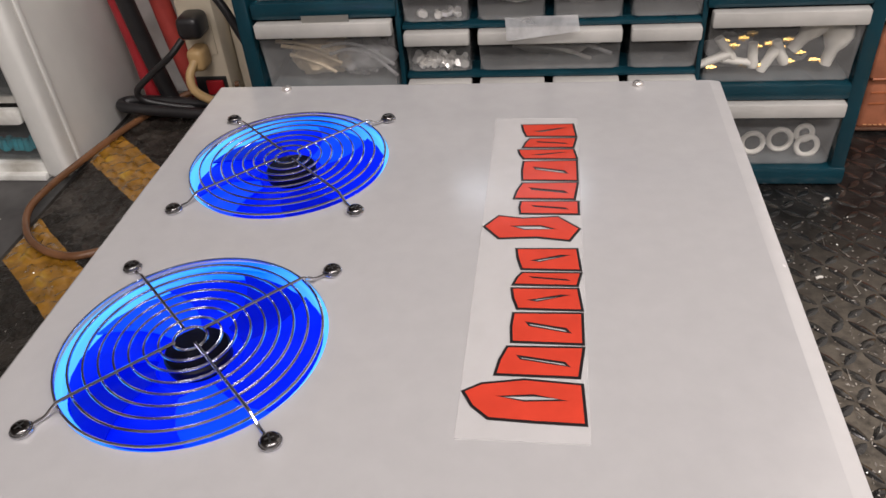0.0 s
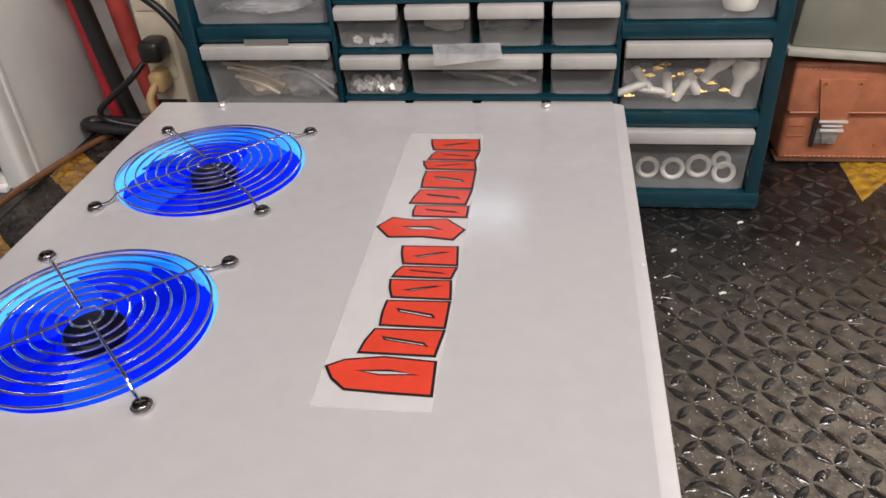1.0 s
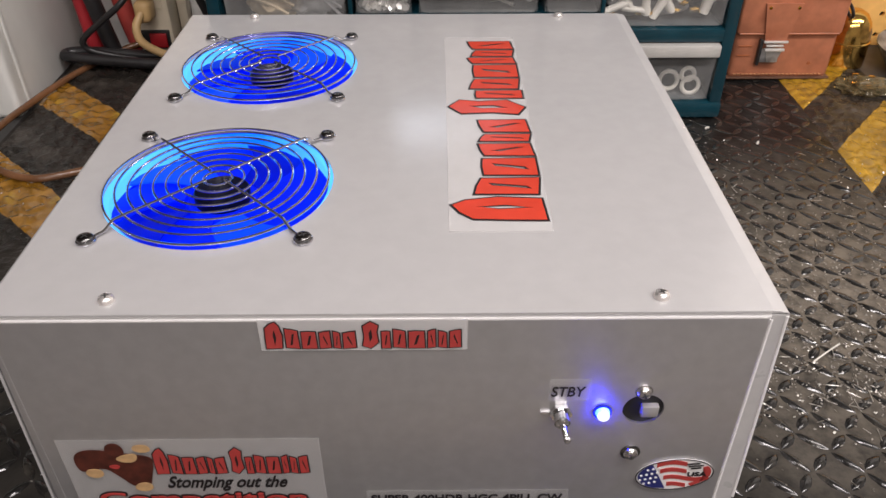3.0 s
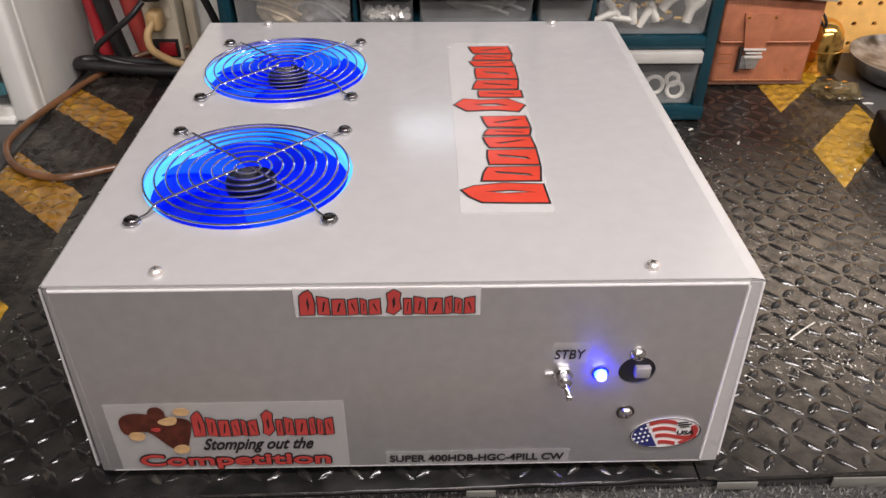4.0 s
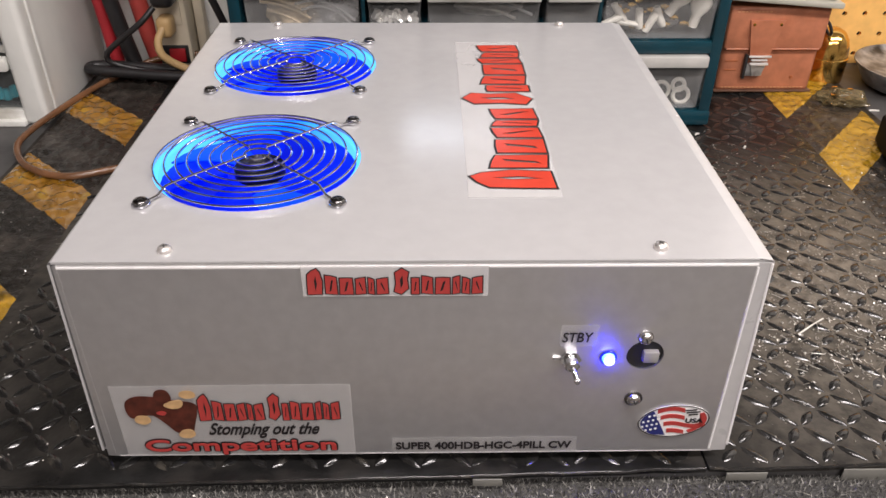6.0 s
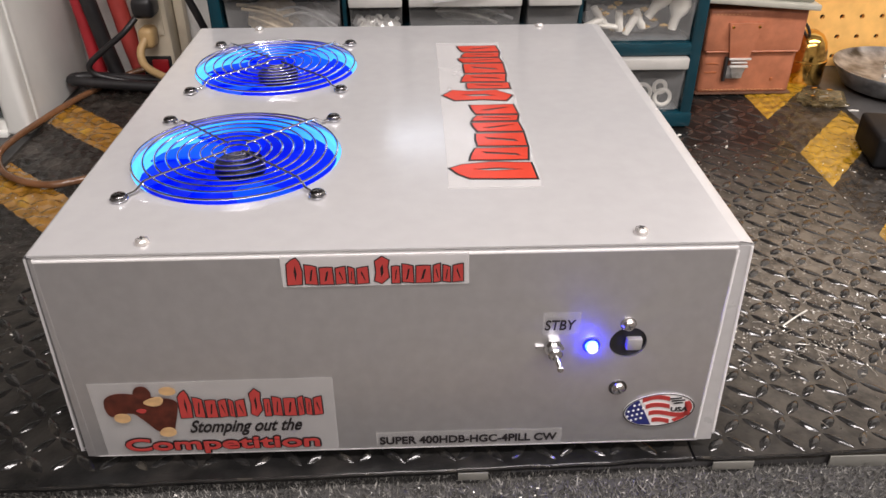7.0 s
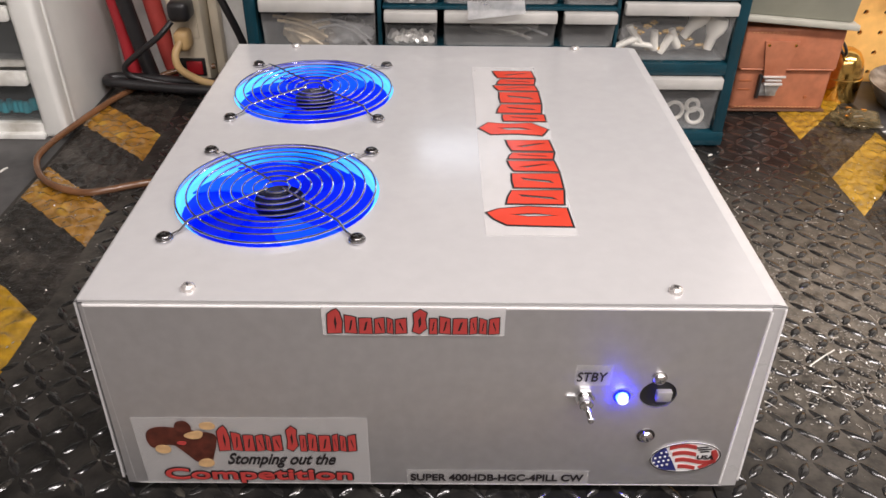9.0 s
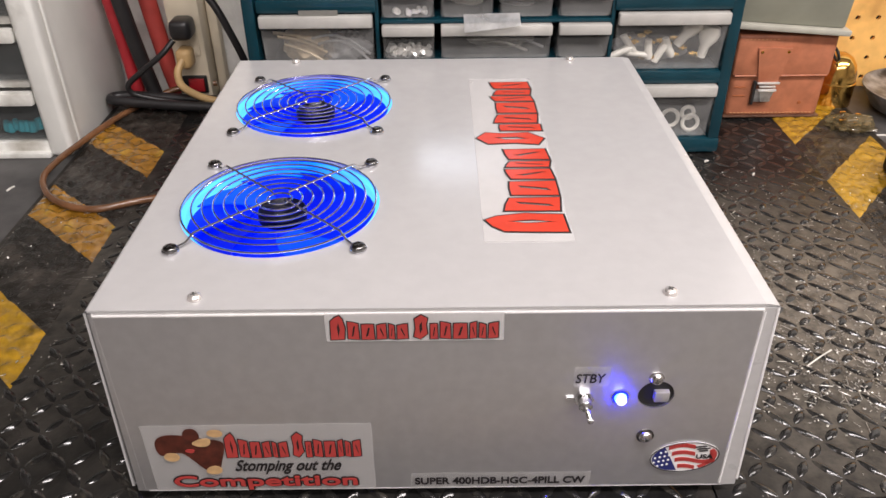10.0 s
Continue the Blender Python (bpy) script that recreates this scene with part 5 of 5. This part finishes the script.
for z in (0.075, 0.150):
    part("socket", box(-0.1390, -0.1100, 0.610, 0.6125, z - 0.016, z + 0.016, 0.001), CREAM, strip)
plug = thing("mains_plug", (-0.125, 0.59, 0.09), "black moulded mains plug in the power strip with its cord", "plug")
part("plug_body", box(-0.1340, -0.1090, 0.580, 0.611, 0.086, 0.110, 0.007, seg=3), BLACK_PVC, plug)
part("cord", tube([(-0.1300, 0.582, 0.088), (-0.1440, 0.572, 0.074), (-0.1700, 0.570, 0.055), (-0.1900, 0.572, 0.038), (-0.1880, 0.575, 0.026), (-0.1660, 0.580, 0.017), (-0.1440, 0.588, 0.010), (-0.1190, 0.600, 0.006)], 0.0034, 10), BLACK_PVC, plug)
plug = thing("mains_plug", (-0.13, 0.59, 0.05), "tan moulded mains plug in the power strip with its cord", "plug")
part("plug_body", box(-0.1340, -0.1160, 0.585, 0.6105, 0.050, 0.074, 0.006, seg=3), TAN_PVC, plug)
part("cord", tube([(-0.1260, 0.588, 0.062), (-0.1310, 0.578, 0.050), (-0.1280, 0.574, 0.036), (-0.1160, 0.577, 0.024), (-0.0980, 0.582, 0.014), (-0.0720, 0.589, 0.0075), (-0.0240, 0.590, 0.006)], 0.0046, 10), TAN_PVC, plug)
tagged(part("cable_loop", tube([(-0.03, 0.592, 0.0085), (-0.12, 0.592, 0.0110), (-0.185, 0.592, 0.0160), (-0.212, 0.590, 0.0170), (-0.219, 0.582, 0.0172), (-0.206, 0.573, 0.0175), (-0.14, 0.569, 0.0130), (-0.04, 0.566, 0.0085)], 0.0058, 14), BLACK_PVC),
       "thick black cable bent double on the bench", "cable")
tagged(part("coax_cable", tube([(0.05, 0.392, 0.020), (0.0, 0.384, 0.010), (-0.05, 0.370, 0.0062), (-0.107, 0.354, 0.0062), (-0.155, 0.336, 0.0062), (-0.200, 0.356, 0.0062), (-0.2275, 0.398, 0.0062), (-0.2290, 0.438, 0.0062),
                                (-0.2210, 0.480, 0.0062), (-0.2130, 0.520, 0.0056), (-0.202, 0.560, 0.0048), (-0.185, 0.595, 0.0050), (-0.150, 0.612, 0.0160), (-0.10, 0.622, 0.020)], 0.0035, 12), BROWN_PVC), "glossy copper-brown coaxial cable looped beside the amplifier", "cable")
tagged(part("signal_cable", tube([(-0.215, 0.590, 0.182), (-0.170, 0.575, 0.184), (-0.112, 0.560, 0.172), (-0.074, 0.552, 0.146), (-0.054, 0.548, 0.108), (-0.040, 0.552, 0.060), (-0.036, 0.562, 0.006)], 0.0042, 12), BLACK_PVC),
       "black cable arching down beside the parts cabinet", "cable")

# ---- leather pouch and what lies on it ----
pouch = thing("leather_pouch", (0.57, 0.57, 0.0), "tan leather pouch with a flap, tongue strap and silver buckle", "leather pouch")
PX0, PX1, PY = 0.513, 0.622, 0.543
part("body", box(PX0, PX1, PY, PY + 0.075, 0.0022, 0.098, 0.006, seg=3), LEATHER, pouch)
part("flap", box(PX0 - 0.001, PX1 + 0.001, PY - 0.0035, PY + 0.077, 0.0535, 0.1015, 0.003, seg=3), LEATHER, pouch, "leather flap")
part("piping", tube([(PX0 + 0.002, PY - 0.003, 0.0540), (PX1 - 0.002, PY - 0.003, 0.0540)], 0.0013, 8, 1), LEATHER_EDGE, pouch)
# Welt colour is darkened to paint the shade under the pouch.
part("welt", box(PX0 - 0.002, PX1 + 0.002, PY - 0.002, PY + 0.02, 0.0021, 0.0048, 0.001), SHADED_WELT, pouch, "stitched bottom welt")
part("tongue", prism([(0.5350, 0.0870), (0.5735, 0.0870), (0.5640, 0.0480), (0.5420, 0.0480)], lambda u, v, h: (u, PY - 0.0036 - h, v), 0.0028), LEATHER, pouch, "tapered leather tongue")
for x, z in ((0.5395, 0.0830), (0.5690, 0.0830)):
    part("rivet", lathe([(0.0018, 0.0), (0.0016, 0.0008), (0.0, 0.0011)], (x, PY - 0.0064, z), "y", 12), BRASS, pouch)
bk = part("buckle", box(0.5410, 0.5665, PY - 0.0088, PY - 0.0060, 0.0455, 0.0480, 0.0008), SILVER, pouch, "silver metal buckle")
part("bar", box(0.5430, 0.5640, PY - 0.0098, PY - 0.0055, 0.0370, 0.0398, 0.0008), SILVER, bk)
part("bar", box(0.5440, 0.5625, PY - 0.0092, PY - 0.0055, 0.0418, 0.0436, 0.0006), SILVER, bk)
part("plate", box(0.5415, 0.5610, PY - 0.0052, PY - 0.0004, 0.0230, 0.0375, 0.001), STEEL, bk)
part("frame", box(0.5380, 0.5415, PY - 0.0062, PY - 0.0004, 0.0200, 0.0480, 0.001), DARK_STEEL_SHADE, bk)
part("tongue_tip", prism([(0.5450, 0.0370), (0.5625, 0.0370), (0.5580, 0.0240), (0.5490, 0.0240)], lambda u, v, h: (u, PY - 0.0054 - h, v), 0.0016), STEEL, bk)
for k in range(22):
    x = PX0 + 0.006 + k * 0.0044
    for z in (0.0075, 0.0960):
        if z > 0.05 and k > 8:
            continue
        part("stitch", box(x, x + 0.0026, PY - 0.0042 if z > 0.05 else PY - 0.0012, PY, z, z + 0.0007), THREAD, pouch, smooth=False)
for z in (0.0280, 0.0385):
    part("embossed_line", box(0.5180, 0.5320, PY - 0.0007, PY + 0.001, z, z + 0.0016, 0.0004), LEATHER_EDGE, pouch)
part("snap", lathe([(0.0022, 0.0), (0.0018, 0.0008), (0.0, 0.001)], (0.598, PY, 0.0200), "y", 12), LEATHER_EDGE, pouch)
tagged(part("ring_clip", ring_tube((0.637, 0.565, 0.070), 0.008, 0.0018, 20, 8, None, Matrix.Rotation(1.2, 3, "Y")), DARK_STEEL_SHADE), "dark metal ring clip beside the pouch", "ring clip")

tray = thing("plastic_tray", (0.58, 0.57, 0.1), "grey plastic tray with a pale rim lying on the leather pouch", "tray")
for nm, b, mt, lb in (("tray_body", box(0.502, 0.624, 0.535, 0.635, 0.1080, 0.200, 0.004), GREY_TRAY, ""), ("tray_rim", box(0.499, 0.630, 0.529, 0.637, 0.1018, 0.1085, 0.002), TRAY_EDGE, "pale rim")):
    bmesh.ops.rotate(b, verts=b.verts[:], cent=(0.626, 0.58, 0.102), matrix=Matrix.Rotation(radians(4.5), 3, "Y"))
    part(nm, b, mt, tray, lb)

b = bmesh.new()
bmesh.ops.create_icosphere(b, subdivisions=4, radius=1.0)
for v in b.verts:
    p = v.co.copy()
    k = 1 + 0.35 * noise.noise(p * 1.9 + Vector((21, 0, 0))) + 0.35 * abs(noise.noise(p * 4.5 + Vector((0, 17, 0)))) + 0.10 * noise.noise(p * 11)
    v.co = Vector((0.650 + p.x * k * 0.024, 0.516 + p.y * k * 0.020, max(0.0018, 0.004 + p.z * k * 0.009)))
tagged(part("crumpled_wrapper", b, WRAPPER, smooth=False), "crumpled clear olive-tinted wrapper on the hazard tape", "wrapper")
for dx, dy, dz in ((-0.008, -0.010, 0.0100), (0.006, -0.014, 0.0085), (0.014, 0.000, 0.0130), (-0.002, 0.004, 0.0140)):
    tagged(part("gold_scrap", box(0.642 + dx, 0.648 + dx, 0.520 + dy, 0.523 + dy, dz, dz + 0.0018, 0.0004), BRASS), "small gold-coloured scrap lying on the wrapper", "metal scrap", "gold scraps")

bell = thing("brass_dome", (0.659, 0.593, 0.0), "polished brass dome with a turned band", "brass dome")
part("dome", lathe([(0.0, -0.0028), (0.0225, -0.0028), (0.0235, 0.0), (0.0235, 0.0250), (0.0245, 0.0258), (0.0245, 0.0278), (0.0232, 0.0288), (0.0225, 0.038), (0.0195, 0.049), (0.0140, 0.0570), (0.0070, 0.0610), (0.0, 0.0620)],
                    (0.6590, 0.5930, 0.0), "z", 40), BRASS, bell)

dish = thing("metal_dish", (0.76, 0.55, 0.0), "dull steel dish holding small parts, dark outside", "dish")
part("bowl", lathe([(0.045, -0.0030), (0.058, 0.002), (0.069, 0.020), (0.0720, 0.024), (0.0720, 0.0258), (0.070, 0.0258), (0.065, 0.0215), (0.045, 0.018), (0.0, 0.017)], (0.760, 0.566, 0.0), "z", 48), DISH, dish)
for k in range(14):
    a, r = rnd.uniform(0, 6.28), rnd.uniform(0, 0.05)
    x, y = 0.760 + r * math.cos(a), 0.566 + r * math.sin(a)
    tagged(part("small_part", lathe([(0.0, 0.0), (0.003, 0.0), (0.003, 0.002), (0.0016, 0.002), (0.0016, 0.008), (0.0, 0.008)], (x, y, 0.0185), rnd.choice("xyz") if k % 2 else "x", 8), CHROME if k % 3 else CRUMB),
           "small bright screw lying in the steel dish", "screw", "parts in the dish")

blk = thing("black_case", (0.66, 0.37, 0.0), "small black plastic case lying on the hazard tape", "case")
b = box(-0.035, 0.035, -0.034, 0.034, 0.0024, 0.034, 0.004, seg=3)
bmesh.ops.rotate(b, verts=b.verts[:], cent=(0, 0, 0), matrix=Matrix.Rotation(radians(-12), 3, "Z"))
bmesh.ops.translate(b, verts=b.verts[:], vec=(0.664, 0.372, 0))
part("case_body", b, BLACK_MATT, blk)

# ---- pegboard ----
PB_Y, PB_P = 0.648, 0.0254
b = bmesh.new()
holes = bmesh.new()
for i in range(40):
    for j in range(10):
        cx, cz = 0.505 + PB_P * (i + 0.5), -0.003 + PB_P * (j + 0.5)
        h = PB_P / 2
        sq = [(-h, -h), (0, -h), (h, -h), (h, 0), (h, h), (0, h), (-h, h), (-h, 0)]
        oc = [(0.0032 * math.cos(math.pi / 4 * k - 3 * math.pi / 4), 0.0032 * math.sin(math.pi / 4 * k - 3 * math.pi / 4)) for k in range(8)]
        o = [b.verts.new((cx + u, PB_Y, cz + v)) for u, v in sq]
        q = [b.verts.new((cx + u, PB_Y, cz + v)) for u, v in oc]
        d = [b.verts.new((cx + u, PB_Y + 0.005, cz + v)) for u, v in oc]
        for k in range(8):
            m = (k + 1) % 8
            b.faces.new((o[k], o[m], q[m], q[k]))
            b.faces.new((q[k], q[m], d[m], d[k]))
bmesh.ops.remove_doubles(b, verts=b.verts[:], dist=1e-5)
tagged(part("pegboard", b, PEG, smooth=False), "orange-tan perforated hardboard pegboard on the wall", "pegboard", kind="structure")
# Dark sheet paints the shade that fills the peg holes.
tagged(part("pegboard_backing", box(0.505, 0.505 + 40 * PB_P, PB_Y + 0.0055, 0.659, -0.003, -0.003 + 10 * PB_P), DARK_STEEL_SHADE, smooth=False), "dark sheet painting the shade behind the peg holes", "backing board", kind="structure")
